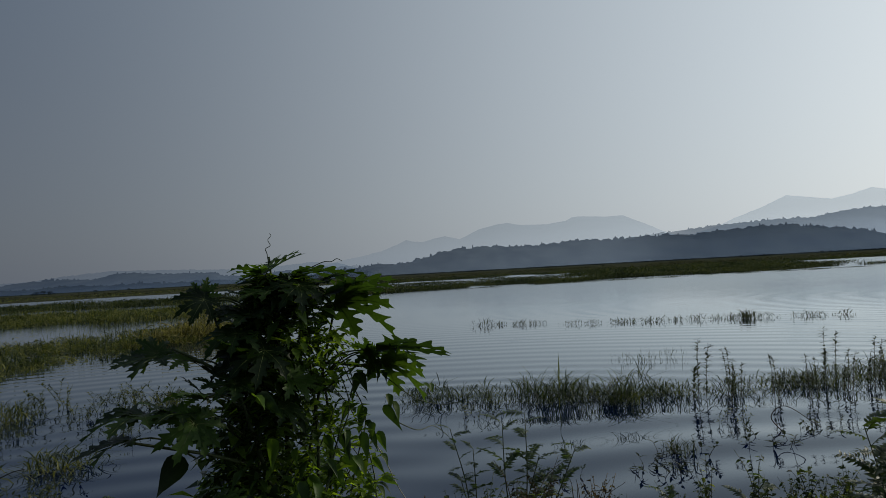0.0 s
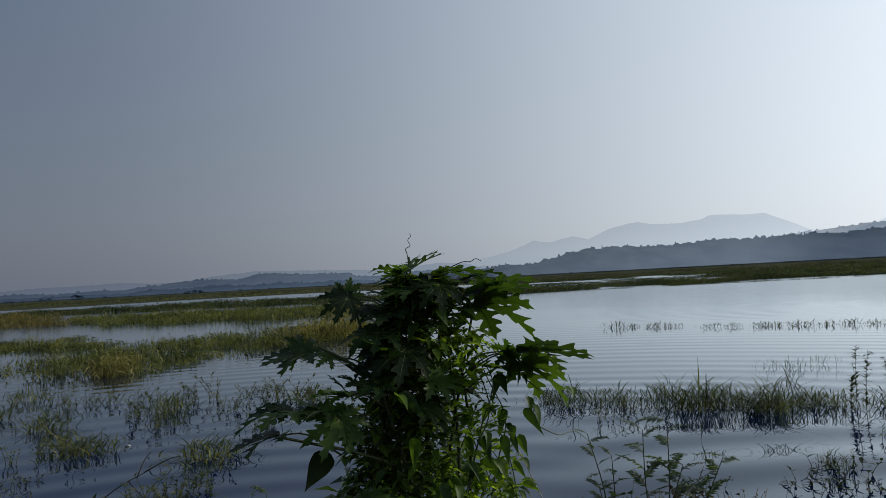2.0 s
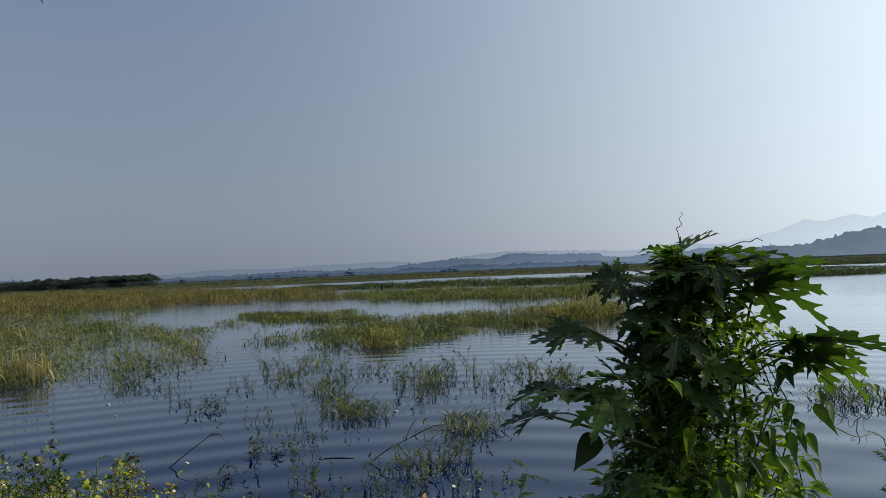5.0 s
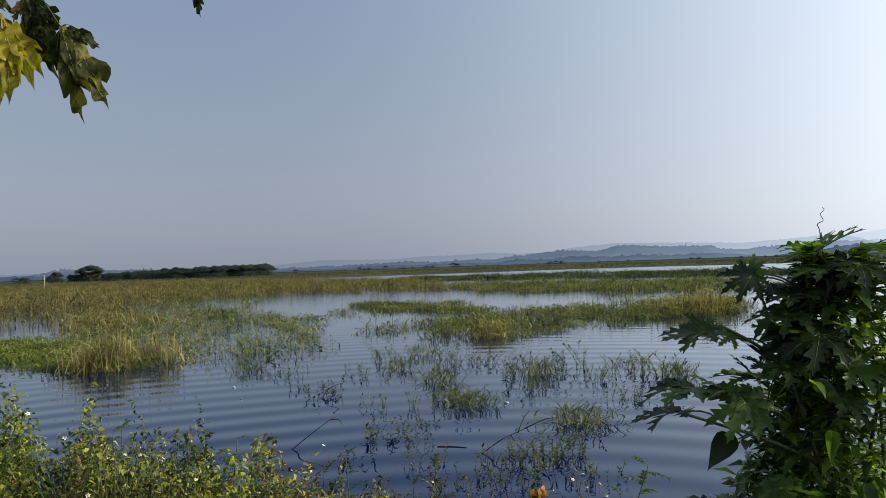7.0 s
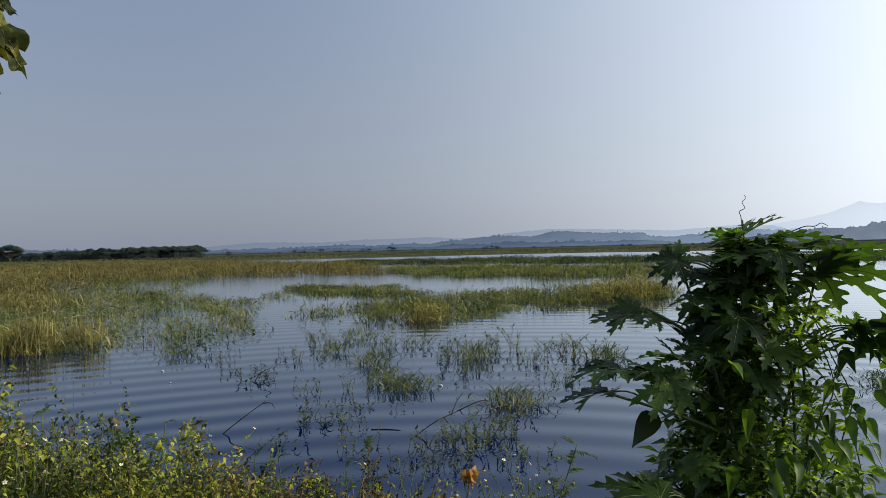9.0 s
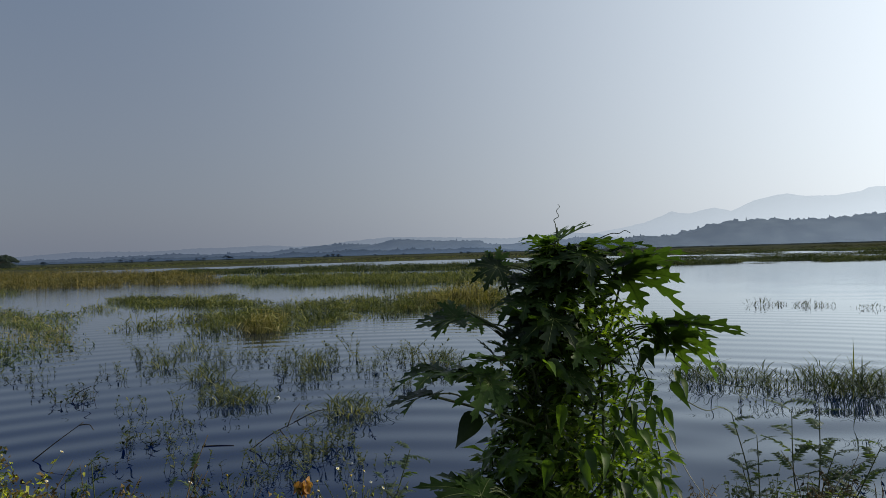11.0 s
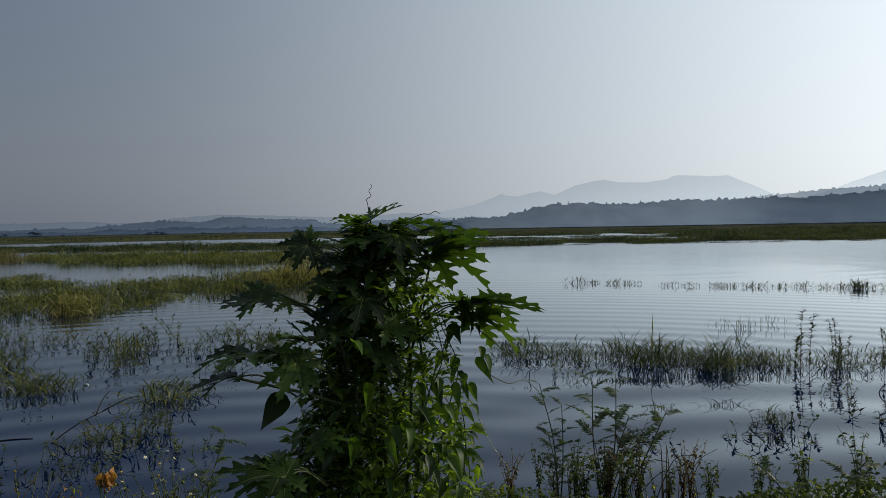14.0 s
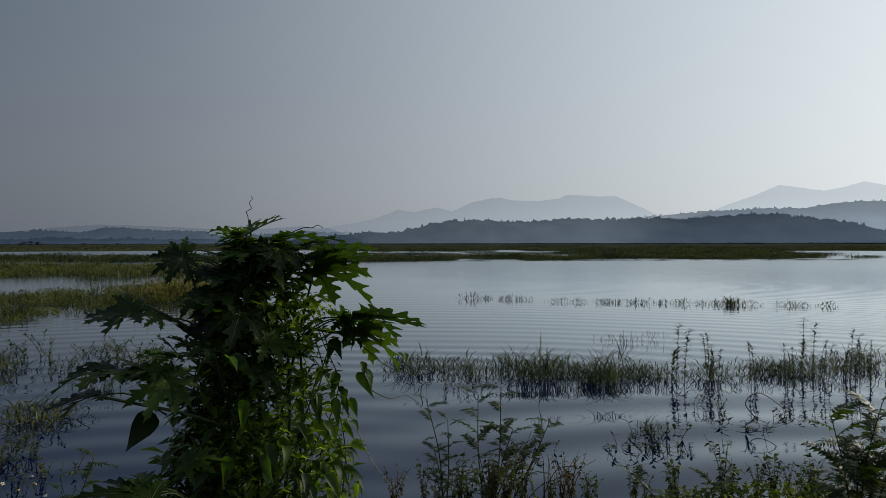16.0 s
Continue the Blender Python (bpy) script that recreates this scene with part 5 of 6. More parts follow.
for k in range(54):  # bank beyond the shrub
    x = rh.uniform(-0.5, 3.6)
    put_herb(rh.choice((10, 10, 11, 11, 11, 3, 4)), x, shore(x) - rh.uniform(0.3, 1.4), rh.uniform(0.5, 0.85), rh.uniform(0, 360))


def bank_cover():
    """Low tangled leaves all over the bank."""
    rng = np.random.default_rng(55)
    xy = rng.uniform((-6, -2.6), (5.5, 6.0), (150000, 2))
    xy = xy[np.hypot(xy[:, 0], xy[:, 1]) > 0.45 + 0.2 * patchy(xy, 0.5, 3)]
    z = np.array([ground_height(x, y) if shore(x) - y > 0.05 else -9 for x, y in xy])
    keep = (z > -1) & ~((xy[:, 0] > -0.4) & (5.5 - xy[:, 1] < 1.1 + 0.35 * patchy(xy, 0.7, 6)))
    xy, z = xy[keep], z[keep]
    tall = (0.16 + 0.12 * patchy(xy, 1.2, 4)) * np.clip((np.array([shore(x) for x in xy[:, 0]]) - xy[:, 1]) / 1.0, 0.25, 1)
    tall = np.clip(tall, 0.04, 0.24) * np.interp(xy[:, 0], [-3.2, -2.3, -1.5, 0.0], [2.3, 1.5, 0.7, 0.5])
    pts = np.column_stack([xy, z + tall * rng.uniform(0.0, 1, len(xy)) ** 0.7])
    # sunlit and backlit ends of the bank are told apart by leaf colour
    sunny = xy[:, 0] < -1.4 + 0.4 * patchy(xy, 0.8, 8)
    for mask, material, label in ((sunny, HERB, "tangled low green undergrowth on the bank"), (~sunny, DARK_HERB, "tangled low undergrowth on the bank, darkened as if backlit")):
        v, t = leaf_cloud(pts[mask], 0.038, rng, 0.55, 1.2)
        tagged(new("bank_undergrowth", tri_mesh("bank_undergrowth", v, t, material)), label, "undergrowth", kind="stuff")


bank_cover()


def thicket():
    """Waist-high tangle of herbs where the bank bends back beside the slender tree."""
    rng = np.random.default_rng(56)
    xy = rng.uniform((-4.8, 0.2), (-1.8, 4.0), (290000, 2))
    inland = 5.5 + 0.7 * xy[:, 0] - xy[:, 1]
    xy, inland = xy[inland > 0.1], inland[inland > 0.1]
    g = np.array([ground_height(x, y) for x, y in xy])
    tall = np.interp(xy[:, 0], [-3.9, -3.3, -3.0, -2.7, -2.4, -2.1, -1.8], [0.86, 0.78, 0.66, 0.53, 0.46, 0.40, 0.28]) * (0.86 + 0.26 * patchy(xy, 0.13, 12)) * np.clip(inland / 0.7, 0.3, 1) * np.interp(np.hypot(xy[:, 0], xy[:, 1]), [1.8, 3.2], [0.4, 1])
    pts = np.column_stack([xy, g + tall * rng.uniform(0.02, 1, len(xy)) ** 0.55])
    dry = rng.random(len(xy)) < np.interp(xy[:, 0], [-3.5, -3.0, -2.5], [0.05, 0.38, 0.75]) + 0.35 * patchy(xy, 0.35, 31)
    thin = rng.random(len(xy)) < 0.6
    for mask, material, label in ((~dry, HERB, "waist-high tangle of green herbs on the bank"), (dry & thin, DRY, "patches of dry brown herbs on the bank")):
        v, t = leaf_cloud(pts[mask], 0.0245, rng, 0.6, 1.2)
        tagged(new("herb_thicket", tri_mesh("herb_thicket", v, t, material)), label, "undergrowth", kind="stuff")


thicket()


def pinnate_geo(length, pairs, seed):
    """A feather leaf: a rib with two rows of narrow leaflets, along +y, drooping."""
    r = random.Random(seed)
    rib, lets = Geo(), Geo()
    blade = oval_leaf_geo(0.19, 0.2, 0.3, seed)
    pts = [Vector((0, length * s, length * (0.22 * s - 0.42 * s * s))) for s in (0, 0.25, 0.5, 0.75, 1)]
    rib.tube(pts, 0.0022, 0.001, 4)
    for k in range(pairs):
        s = 0.12 + 0.88 * k / (pairs - 1)
        q = Vector((0, length * s, length * (0.22 * s - 0.42 * s * s)))
        size = length * 0.30 * (1 - 0.5 * abs(s - 0.45)) * r.uniform(0.85, 1.1)
        for side in (-1, 1):
            lets.add(blade, pose(*q, r.uniform(-12, 12), 0, -side * r.uniform(52, 66)) @ Matrix.Scale(size, 4))
    return rib, lets


PINNATE = []
for s in (1, 2, 3):
    rib, lets = pinnate_geo(0.2, 9, s)
    PINNATE.append((rib.mesh("rib", STEM), lets.mesh("leaflets", FERNY)))


def pinnate_sapling(foot, tops, leaves, size, seed, label="thin sapling with feathery pinnate leaves"):
    """A sapling with a stem to each of the tops and feather leaves along them."""
    r = random.Random(seed)
    foot = Vector(foot)
    ob = thing("feathery_sapling", foot, label, "sapling", "saplings on the bank")
    for q in tops:
        q = Vector(q)
        mid = foot.lerp(q, 0.5) + Vector((r.uniform(-0.04, 0.04), r.uniform(-0.04, 0.04), 0.06))
        line = bend([foot, mid, q], foot, 8)
        part("stem", Geo().tube(line, 0.006, 0.0025, 5), STEM, ob)
        for k in range(leaves):
            s = 0.42 + 0.58 * k / max(leaves - 1, 1)
            p = line[min(int(s * (len(line) - 1)), len(line) - 1)]
            rib, lets = r.choice(PINNATE)
            m = pose(*p, r.uniform(0, 45), r.uniform(-20, 20), k * 137 + r.uniform(-25, 25)) @ Matrix.Scale(size * r.uniform(0.7, 1.15), 4)
            leaf = part("feather_leaf", lets, None, ob, "", m)
            part("rib", rib, None, leaf)
    return ob


pinnate_sapling((0.40, 4.85, 0.03), [(0.33, 4.88, 1.00), (0.48, 4.88, 1.05), (0.80, 4.87, 0.83), (0.62, 4.87, 0.62), (0.55, 4.8, 0.8)], 12, 0.8, 1)
pinnate_sapling((0.10, 4.75, 0.05), [(-0.01, 4.78, 1.00), (0.13, 4.8, 0.86), (0.04, 4.72, 0.70), (0.1, 4.7, 0.55)], 12, 0.5, 2)
pinnate_sapling((2.25, 3.85, 0.35), [(2.38, 3.85, 1.16), (2.15, 3.92, 1.08), (2.5, 3.9, 0.98), (2.28, 3.8, 0.92), (2.6, 3.95, 1.1), (2.42, 3.9, 0.8)], 11, 1.1, 3, "bushy sapling with feathery pinnate leaves")
pinnate_sapling((-1.94, 4.0, 0.03), [(-1.82, 4.09, 0.84), (-1.98, 4.05, 0.66)], 12, 0.65, 4)
pinnate_sapling((1.45, 4.25, 0.2), [(1.75, 4.25, 0.72), (1.2, 4.3, 0.66)], 7, 0.7, 5)
pinnate_sapling((-3.65, 2.35, 0.1), [(-3.62, 2.4, 1.12), (-3.75, 2.3, 1.02)], 8, 0.7, 6)

for k, (x, back, high) in enumerate(((-3.95, 0.7, 1.22), (-3.55, 0.55, 1.12), (-3.35, 0.75, 1.1), (-3.1, 0.5, 1.0), (-2.75, 0.4, 0.9), (-3.75, 1.0, 1.25))):
    y = shore(x) - back
    pinnate_sapling((x, y, ground_height(x, y) - 0.02), [(x + 0.05, y + 0.06, high), (x - 0.08, y + 0.02, high - 0.1)], 9, 0.5, 20 + k, "spindly seedling with small feathery leaves")
for k in range(5):
    x = rh.uniform(-3.85, -3.3)
    put_herb(rh.choice((6, 7, 8)), x, shore(x) - rh.uniform(0.95, 1.4), rh.uniform(1.1, 1.35), rh.uniform(0, 360))
for kind, x, y, s, turn in ((12, -3.26, 1.44, 0.95, 20), (12, -2.88, 1.70, 0.82, 200), (12, -2.80, 1.76, 0.76, 90), (13, -2.70, 1.84, 0.8, 140), (12, -2.58, 1.94, 0.74, 300), (13, -3.2, 1.5, 0.9, 60), (12, -2.42, 2.15, 0.62, 10)):
    put_herb(kind, x, y, s, turn)
for k in range(26):  # spindly herbs in front of the thicket
    x = rh.uniform(-4.2, -2.5)
    put_herb(rh.choice((7, 3, 3, 11, 5, 3)), x, shore(x) - rh.uniform(0.25, 0.9), rh.uniform(0.8, 1.1), rh.uniform(0, 360))


def dry_stalks(x, y, count, seed):
    """A tangle of leafless dry stalks arching out over the water."""
    r = random.Random(seed)
    z = ground_height(x, y)
    ob = thing("dry_stalks", (x, y, z), "tangle of leafless dry brown stalks at the water's edge", "dead stalks", "dry stalks on the bank")
    for k in range(count):
        a, h, out = r.uniform(0, 6.28), r.uniform(0.3, 0.75), r.uniform(0.1, 0.4)
        p0 = Vector((x + r.uniform(-0.12, 0.12), y + r.uniform(-0.12, 0.12), z - 0.03))
        tip = p0 + Vector((math.cos(a) * out, math.sin(a) * out, h * r.uniform(0.6, 1.0)))
        tube_from(ob, "stalk", [p0, p0.lerp(tip, 0.5) + Vector((0, 0, h * 0.22)), tip], r.uniform(0.0025, 0.005), 0.0015, r.choice((CANE, CANE, PALE_STEM, BARK)))


for k, (x, back) in enumerate(((-3.05, 0.3), (-2.85, 0.15), (-2.7, 0.4), (-2.6, 0.1), (-2.45, 0.3), (-2.3, 0.15), (-2.9, 0.6), (0.45, 0.7), (0.75, 0.6))):
    dry_stalks(x, shore(x) - back, 12, 70 + k)
for x, y in ((0.42, 4.75), (0.6, 4.8), (0.95, 4.9), (0.5, 4.65)):
    put_herb(4, x, y, rh.uniform(0.8, 1.1), rh.uniform(0, 360))

# withered leaf cluster
withered = thing("withered_plant", (-2.36, 3.60, 0.02), "small plant with a withered orange leaf cluster", "plant")
tube_from(withered, "stem", [(-2.36, 3.60, 0.0), (-2.37, 3.7, 0.35), (-2.36, 3.76, 0.70)], 0.005, 0.003, STEM)
wr = random.Random(3)
WILT = oval_leaf_geo(0.3, 0.8, 0.3, 4).mesh("withered_leaf", RUST)
for k in range(9):
    part("withered_leaf", WILT, None, withered, "crumpled orange leaf", pose(wr.uniform(-0.025, 0.025), 0.16 + wr.uniform(-0.03, 0.03), 0.68 + wr.uniform(-0.02, 0.02), wr.uniform(-95, -50), wr.uniform(-40, 40), k * 40) @ Matrix.Scale(wr.uniform(0.06, 0.095), 4))
for k in range(8):
    part("leaf", pick.choice(OVAL_MESHES), None, withered, "", pose(0, wr.uniform(0.05, 0.16), wr.uniform(0.3, 0.66), wr.uniform(-40, 10), 0, k * 55) @ Matrix.Scale(wr.uniform(0.05, 0.08), 4))

# broad-leaved herb
broad = thing("broad_leaved_herb", (-3.22, 2.25, 0.12), "herb with broad rounded green leaves", "herb")
tube_from(broad, "stem", [(-3.22, 2.25, 0.05), (-3.24, 2.2, 0.6), (-3.3, 2.12, 1.16)], 0.006, 0.003, STEM)
for k in range(14):
    s = wr.uniform(0.45, 1)
    part("leaf", pick.choice(OVAL_MESHES), None, broad, "", pose(-0.08 * s, -0.12 * s, 0.1 + 0.93 * s, wr.uniform(-45, 20), 0, k * 61) @ Matrix.Scale(wr.uniform(0.06, 0.11), 4))


# ---- water plants ----
def weed_geo(height, stems_n, spread, leaf, seed, leaves_n=12, bow=0.7):
    """A loose bunch of upright leafy stems, as stand in shallow water."""
    r = random.Random(seed)
    stems, leaves = Geo(), Geo()
    blade = oval_leaf_geo(0.17, 0.25, 0.3, seed)
    for k in range(stems_n):
        a, d = r.uniform(0, 6.28), spread * math.sqrt(r.random())
        x, y = d * math.cos(a), d * math.sin(a)
        h = height * r.uniform(0.45, 1.0)
        lx, ly = r.uniform(-bow, bow) * h, r.uniform(-bow, bow) * h
        pts = [Vector((x + lx * s * s, y + ly * s * s, -0.12 + (h + 0.12) * s)) for s in (0, 0.35, 0.7, 1)]
        stems.tube(pts, 0.005, 0.002, 4)
        for j in range(leaves_n):
            s = r.uniform(0.25, 1)
            q = Vector((x + lx * s * s, y + ly * s * s, -0.12 + (h + 0.12) * s))
            leaves.add(blade, pose(*q, r.uniform(0, 55), 0, r.uniform(0, 360)) @ Matrix.Scale(leaf * r.uniform(0.6, 1.2), 4))
    return stems, leaves


def make_weed(height, stems_n, spread, leaf, seed, material, label, leaves_n=12):
    ob = thing("water_weed", (0, 0, 0), label, "water plant", "water weeds in the lake")
    stems, leaves = weed_geo(height, stems_n, spread, leaf, seed, leaves_n, 0.12 if height > 0.7 else 0.85)
    part("stalk_tuft", stems, TWIG if material is GRASS_DARK else STEM, ob)["kind"] = "stuff"
    part("foliage", leaves, material, ob)["kind"] = "stuff"
    ob["placed"] = 0
    return ob


WEEDS = [make_weed(0.5, 12, 0.34, 0.075, 41, GRASS, "loose bunch of leafy green stems standing in water", 18),
         make_weed(0.34, 15, 0.4, 0.07, 42, GRASS, "loose bunch of leafy green stems standing in water"),
         make_weed(0.28, 8, 0.3, 0.07, 43, GRASS, "few leafy green stems standing in water", 9),
         make_weed(0.75, 3, 0.10, 0.075, 44, GRASS_DARK, "tall dark leafy stem standing in water", 60),
         make_weed(0.18, 8, 0.3, 0.09, 45, GRASS_DARK, "few dark leafy stems standing in water", 5)]


def put_weed(kind, x, y, scale=1.0, turn=0.0):
    src = WEEDS[kind]
    if not src["placed"]:
        src["placed"] = 1
        src.matrix_basis = pose(x, y, 0, 0, 0, turn) @ Matrix.Scale(scale, 4)
        return src
    ob = copy_thing(src, pose(x, y, 0, 0, 0, turn))
    ob.scale = (scale,) * 3
    return ob


OPEN_WATER = [(0, -7.0, 11.4, 1.0), (0, -6.9, 13.0, 1.1), (1, -5.8, 11.9, 0.9), (1, -8.9, 12.6, 0.9), (0, -10.9, 12.2, 0.8), (1, -6.5, 8.8, 0.9), (2, -6.9, 8.5, 1.0), (2, -7.6, 8.1, 0.9),
              (4, -8.8, 8.3, 1.0), (2, -6.4, 7.0, 0.9), (0, -4.8, 12.5, 1.0), (1, -5.9, 13.4, 0.9), (2, -6.0, 7.1, 0.7), (2, -9.6, 10.4, 1.0), (4, -9.1, 8.6, 1.0), (0, -5.4, 12.9, 0.9)]
for kind, x, y, s in OPEN_WATER:
    put_weed(kind, x, y, s, rh.uniform(0, 360))
for k in range(26):
    put_weed(rh.choice((1, 2, 2, 4)), rh.uniform(-13.5, -4.5), rh.uniform(8.5, 14.5), rh.uniform(0.5, 0.9), rh.uniform(0, 360))
for k in range(7):
    put_weed(rh.choice((2, 4, 4)), rh.uniform(-6.5, -3.2), rh.uniform(6.0, 8.0), rh.uniform(0.5, 0.9), rh.uniform(0, 360))
STRIP_STEMS = [(3, 3.55, 10.6, 1.15), (3, 3.9, 10.2, 0.8), (3, 4.5, 10.3, 0.85), (3, 5.0, 10.3, 0.8), (3, 5.6, 10.5, 0.85), (3, 6.0, 10.2, 0.9), (3, 6.2, 10.9, 1.0), (3, 4.2, 11.2, 0.9), (3, 5.9, 11.6, 1.1),
               (4, 2.35, 7.7, 1.0), (4, 1.9, 7.1, 0.9), (4, 2.2, 7.2, 0.8), (4, 3.4, 8.0, 1.0), (4, 4.1, 8.4, 0.9), (2, 0.4, 10.3, 0.9), (4, 1.0, 7.1, 0.7), (2, 3.4, 9.0, 0.8), (2, 6.6, 9.6, 1.0), (3, 6.9, 9.9, 0.9)]
for kind, x, y, s in STRIP_STEMS:
    put_weed(kind, x, y, s, rh.uniform(0, 360))

grass_clump((-8.2, 10.5), 0.42, 0.42, 190, GRASS, 1, 1.3, 0.015)
grass_clump((-7.0, 12.0), 0.4, 0.45, 190, GRASS, 2, 1.2, 0.015)
grass_clump((-6.4, 8.9), 0.45, 0.32, 190, GRASS, 3, 1.2, 0.015)
grass_clump((-4.5, 8.55), 0.42, 0.36, 260, GRASS, 4, 1.3, 0.015)
grass_clump((-7.0, 9.3), 0.35, 0.3, 110, GRASS, 5, 1.1, 0.015)
grass_clump((-4.7, 12.6), 0.4, 0.4, 150, GRASS, 6, 1.0, 0.015)
grass_clump((-9.8, 11.4), 0.35, 0.35, 110, GRASS, 7, 1.1, 0.015)
grass_clump((-10.9, 13.4), 0.5, 0.4, 150, GRASS, 8, 1.0, 0.015)
grass_clump((-12.6, 9.8), 0.4, 0.4, 130, GRASS, 9, 1.0, 0.015)
grass_clump((2.35, 7.75), 0.20, 0.24, 80, GRASS_DARK, 10, 0.7, 0.009, "small dark grass clump rising from the lake")

# dark grass strip off the bank, clump by clump
rs = random.Random(14)
STRIP = [(-0.7, 11.9), (0.3, 11.5), (1.2, 11.4), (2.0, 11.2), (2.6, 11.0), (3.5, 10.9), (4.4, 11.1), (5.3, 11.3), (6.1, 11.5), (7.4, 12.0)]
for k in range(52):
    s = rs.random() ** 0.9 * (len(STRIP) - 1)
    i = min(int(s), len(STRIP) - 2)
    x = STRIP[i][0] + (STRIP[i + 1][0] - STRIP[i][0]) * (s - i)
    y = STRIP[i][1] + (STRIP[i + 1][1] - STRIP[i][1]) * (s - i)
    thick = 1.0 if 0.9 < x < 3.6 else 0.65
    grass_clump((x + rs.uniform(-0.2, 0.2), y + rs.uniform(-0.45, 0.9) * thick), rs.uniform(0.25, 0.55), rs.uniform(0.2, 0.56) * (1.1 if 1.2 < x < 2.8 else 0.85), int(rs.uniform(60, 150) * thick), GRASS_MID, 100 + k, 1.1, 0.012, "dark green grass clump in a strip along the lake")

# small far tufts in a row across the lake
TUFTS = [(1.4, 26.8, 0.9), (1.9, 26.6, 0.5), (2.7, 26.3, 0.8), (3.2, 26.2, 0.5), (4.3, 25.3, 0.6), (4.9, 25.0, 0.5), (5.7, 24.9, 0.6), (6.1, 24.8, 0.6), (6.7, 24.6, 0.7), (7.1, 24.5, 0.6), (7.6, 24.4, 0.6), (8.2, 24.4, 0.7), (8.8, 24.2, 0.6), (9.3, 24.1, 0.7), (9.6, 23.9, 1.1), (10.1, 23.8, 0.7), (11.2, 23.4, 0.7), (11.6, 23.3, 0.6), (12.4, 23.3, 0.6)]
for k, (x, y, s) in enumerate(TUFTS):
    grass_clump((x, y), 0.42 * s + 0.1, 0.30 * s + 0.06, int(60 * s) + 14, GRASS_DARK, 300 + k, 1.0, 0.018, "small dark grass tuft far out in the lake")
for k in range(7):
    grass_clump((4.0 + rs.uniform(-0.5, 0.6), 15.2 + rs.uniform(-0.4, 0.4)), 0.3, rs.uniform(0.18, 0.32), 14, GRASS_DARK, 340 + k, 0.35, 0.008, "few thin dark grass blades in the lake")
grass_clump((9.55, 23.7), 0.2, 0.3, 80, GRASS_DARK, 360, 0.5, 0.02, "dense dark grass tuft far out in the lake")

# ---- twigs and flotsam ----
def twig(pts, r, label="dark dead twig leaning out of the water"):
    ob = thing("twig", pts[0], label, "twig", "twigs in the lake")
    part("branch", Geo().tube(bend(pts, pts[0]), r, r * 0.5, 6), TWIG, ob)
    return ob


def forks(ob, lines, r):
    for q in lines:
        part("fork", Geo().tube(bend(q, ob.location), r, r * 0.5, 5), TWIG, ob)


ob = twig([(-6.72, 5.68, -0.04), (-6.5, 5.82, 0.16), (-6.26, 5.97, 0.36)], 0.007)
forks(ob, [[(-6.3, 5.95, 0.33), (-6.22, 6.0, 0.33), (-6.18, 6.02, 0.27)]], 0.007)
ob = twig([(-4.72, 6.58, -0.03), (-4.5, 6.72, 0.15), (-4.25, 6.88, 0.28)], 0.007)
forks(ob, [[(-4.42, 6.77, 0.19), (-4.3, 6.75, 0.08), (-4.2, 6.8, -0.03)], [(-4.3, 6.85, 0.26), (-4.1, 6.95, 0.36), (-3.98, 7.0, 0.38)], [(-4.35, 6.8, 0.22), (-4.33, 6.9, 0.36), (-4.28, 6.95, 0.44)]], 0.007)
ob = twig([(3.75, 8.5, -0.03), (3.62, 8.5, 0.16), (3.8, 8.5, 0.27), (4.15, 8.45, 0.02)], 0.007, "thin bent dark twig in the water")
ob = twig([(-8.9, 8.3, -0.05), (-8.8, 8.35, 0.12), (-8.6, 8.4, 0.22)], 0.008)
ob = twig([(-5.3, 6.62, 0.002), (-5.15, 6.7, 0.004), (-4.98, 6.74, 0.003)], 0.006, "dark stick floating on the water")
ob = twig([(0.75, 5.9, -0.05), (0.78, 5.85, 0.18), (0.85, 5.9, 0.3)], 0.008)
for kind, x, y, s in ((2, -4.9, 5.9, 0.8), (4, -4.35, 5.55, 0.8), (2, -4.2, 6.2, 0.9), (4, -3.9, 6.6, 0.9), (4, -5.7, 5.7, 0.8), (2, -4.0, 5.6, 0.6), (4, -6.0, 6.6, 1.0), (2, -3.2, 6.5, 0.7), (1, -3.75, 5.9, 0.6)):
    put_weed(kind, x, y, s, rh.uniform(0, 360))
put_weed(1, -4.1, 6.8, 0.8)
put_weed(2, -3.8, 6.7, 1.0)
put_weed(0, -3.9, 7.0, 0.6)
put_weed(2, -4.25, 6.9, 0.9)


def flotsam(x, y, size):
    g = Geo()
    g.tube([(-size, 0, 0.0), (-size * 0.3, size * 0.1, 0.012), (size * 0.5, 0, 0.015), (size, 0.01, 0.002)], size * 0.45, size * 0.25, 7)
    ob = new("flotsam", g.mesh("flotsam", FOAM))
    ob.location = (x, y, 0.0)
    return tagged(ob, "small white scrap floating on the lake", "flotsam", "scraps on the lake")


for x, y, s in ((-6.0, 9.2, 0.032), (-11.1, 8.3, 0.03), (-10.0, 7.6, 0.02), (-3.4, 6.4, 0.02)):
    flotsam(x, y, s)


# white post far out at the edge of the reeds
post = thing("white_post", (-136.0, 63.5, -0.3), "tall slender whitish post at the far reed edge", "post")
part("shaft", Geo().tube([(0, 0, 0), (0, 0, 1.5), (0.02, 0, 3.0)], 0.05, 0.045, 10), PALE_STEM, post)
part("cap", Geo().tube([(0.02, 0, 3.0), (0.02, 0, 3.08), (0.02, 0, 3.14)], 0.06, 0.03, 10), PALE_STEM, post)

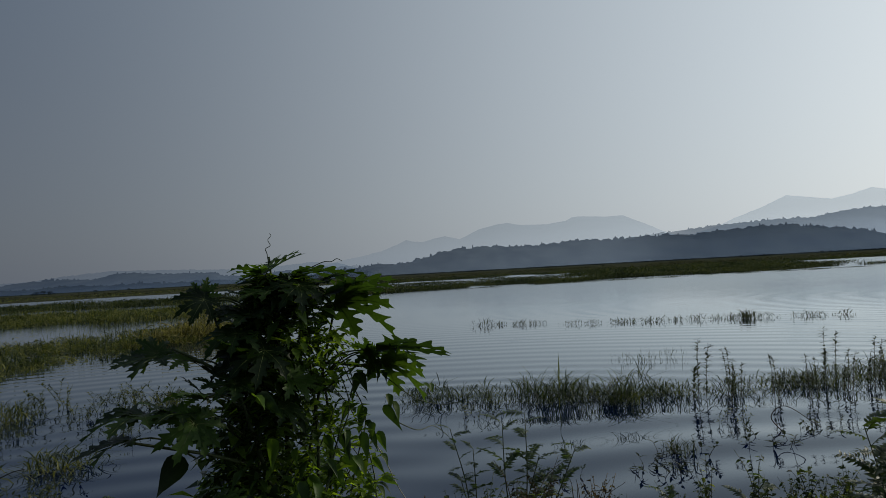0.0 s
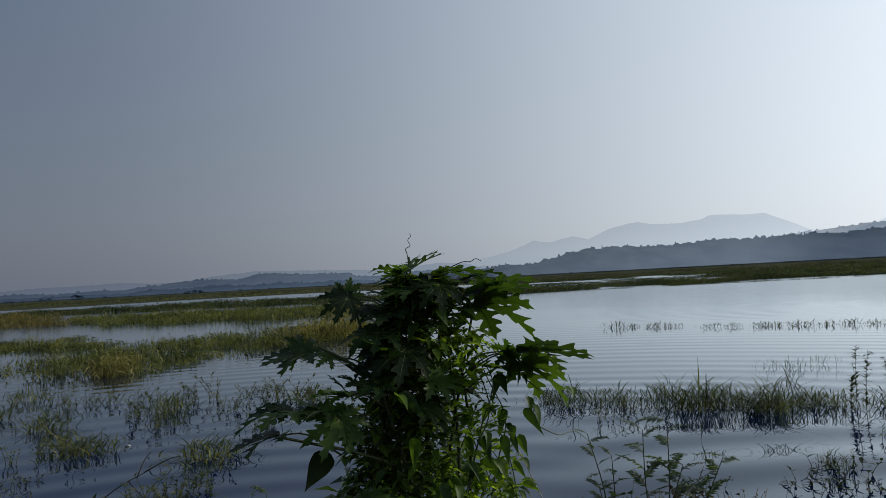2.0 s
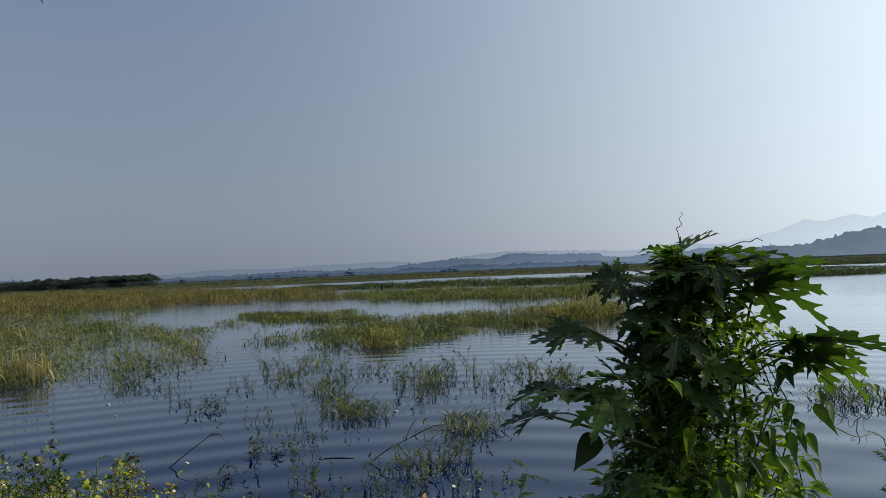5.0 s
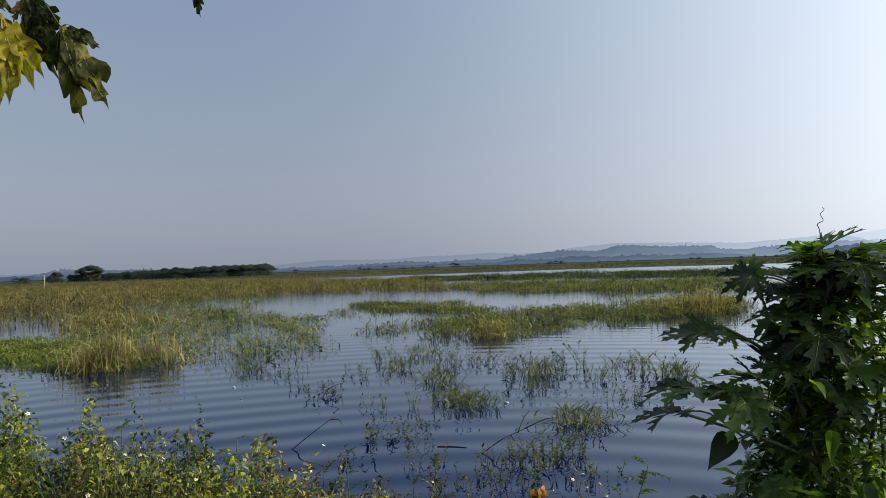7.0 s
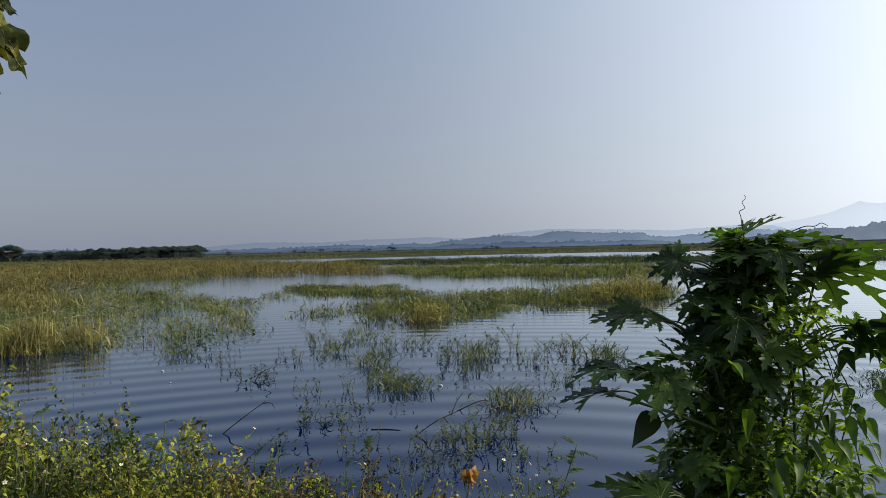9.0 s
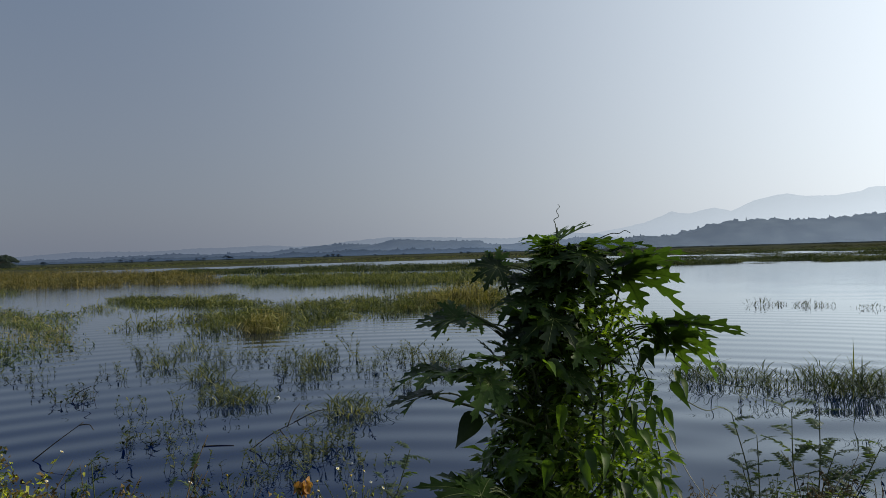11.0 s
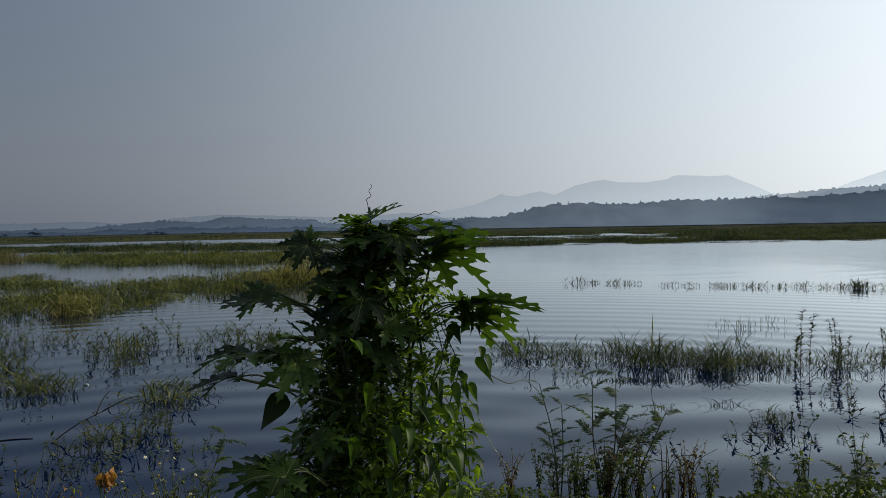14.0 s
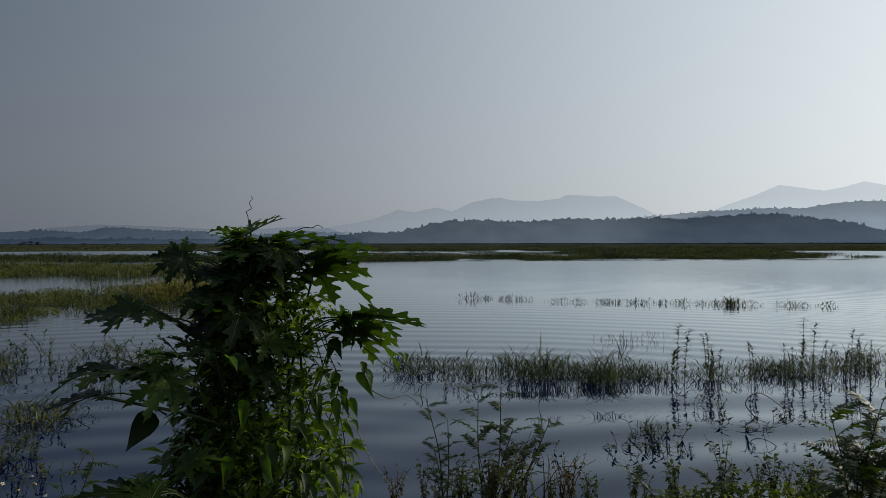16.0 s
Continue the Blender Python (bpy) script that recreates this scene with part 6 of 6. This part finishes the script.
# ---- far trees ----
def tree_geo(height, width, seed, flat=0.45, leaf=None, skirt=0.3):
    """Trunk with limbs, and a crown of rounded leaf clumps with gaps; skirt: how far down the leaves hang."""
    r = random.Random(seed)
    rng = np.random.default_rng(seed)
    wood = Geo()
    fork = height * 0.24
    wood.tube([(0, 0, -0.3), (0.1, 0, fork * 0.5), (0, 0.1, fork)], height * 0.035, height * 0.024, 7)
    pts = []
    for k in range(15):
        a = k * 2.4 + r.uniform(-0.3, 0.3)
        d = width * 0.42 * math.sqrt((k + 0.3) / 15)
        z = height * (0.90 - flat * 0.55 * (d / (width * 0.42)) ** 2) * r.uniform(0.86, 1.06)
        tip = Vector((d * math.cos(a), d * math.sin(a), z))
        wood.tube([(0, 0.1, fork), tip * 0.5 + Vector((0, 0, fork * 0.4)), tip * 0.97], height * 0.014, height * 0.004, 5)
        u = rng.normal(0, 1, (520, 3))
        u /= np.linalg.norm(u, axis=1)[:, None]
        u[:, 2] = np.where(u[:, 2] < 0, u[:, 2] * 0.35, u[:, 2])
        ball = width * r.uniform(0.10, 0.17)
        pts.append(u * np.array([ball, ball, min(ball, height * 0.16)]) * rng.uniform(0.75, 1.05, (520, 1)) + np.array(tip))
        if k % 2 == 0 and skirt > 0:
            low = rng.normal(0, 1, (300, 3)) * np.array([width * 0.09, width * 0.09, height * 0.10]) + np.array([tip.x * 1.02, tip.y * 1.02, z * (0.8 - skirt)])
            pts.append(np.maximum(low, [-99, -99, height * 0.04]))
    v, t = leaf_cloud(np.concatenate(pts), height * 0.055, rng, 0.9, 0.9)
    return wood.mesh("trunk", BARK if leaf is TREE_LEAF else leaf), tri_mesh("crown", v, t, leaf)


TREES = []
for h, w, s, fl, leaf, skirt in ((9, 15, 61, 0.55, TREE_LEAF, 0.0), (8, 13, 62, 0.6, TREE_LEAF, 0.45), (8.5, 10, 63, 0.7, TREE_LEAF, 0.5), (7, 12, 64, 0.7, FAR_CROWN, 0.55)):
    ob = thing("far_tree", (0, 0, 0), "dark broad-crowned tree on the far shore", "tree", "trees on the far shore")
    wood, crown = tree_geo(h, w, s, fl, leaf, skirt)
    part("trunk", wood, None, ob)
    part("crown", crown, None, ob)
    ob["placed"] = 0
    TREES.append(ob)


def put_tree(kind, az, dist, scale):
    a = radians(az)
    x, y = -math.sin(a) * dist, math.cos(a) * dist
    src = TREES[kind]
    m = pose(x, y, 0.2, 0, 0, az * 37 % 360)
    if not src["placed"]:
        src["placed"] = 1
        src.matrix_basis = m @ Matrix.Scale(scale, 4)
        return
    copy_thing(src, m).scale = (scale,) * 3


rt = random.Random(4)
for k in range(44):
    az = 50.1 + k * 0.245 + rt.uniform(-0.1, 0.1)
    put_tree(rt.choice((1, 1, 2)), az, 450 + rt.uniform(-15, 25), float(np.interp(az, [51, 53, 57, 60.5], [0.86, 0.80, 0.72, 0.54])) * rt.uniform(0.86, 1.04))
put_tree(0, 62.1, 455, 0.98)
for az, s in ((60.6, 0.55), (61.1, 0.5), (61.6, 0.6), (61.9, 0.66), (62.2, 0.64), (62.5, 0.6), (62.9, 0.5), (63.3, 0.5), (64.6, 0.42), (66.2, 0.4)):
    put_tree(rt.choice((1, 2)), az, 462, s)
put_tree(2, 64.2, 480, 0.7)
put_tree(1, 60.9, 500, 0.6)
put_tree(3, 66.0, 600, 0.5)
put_tree(3, 66.6, 620, 0.55)
put_tree(3, 67.9, 620, 0.5)
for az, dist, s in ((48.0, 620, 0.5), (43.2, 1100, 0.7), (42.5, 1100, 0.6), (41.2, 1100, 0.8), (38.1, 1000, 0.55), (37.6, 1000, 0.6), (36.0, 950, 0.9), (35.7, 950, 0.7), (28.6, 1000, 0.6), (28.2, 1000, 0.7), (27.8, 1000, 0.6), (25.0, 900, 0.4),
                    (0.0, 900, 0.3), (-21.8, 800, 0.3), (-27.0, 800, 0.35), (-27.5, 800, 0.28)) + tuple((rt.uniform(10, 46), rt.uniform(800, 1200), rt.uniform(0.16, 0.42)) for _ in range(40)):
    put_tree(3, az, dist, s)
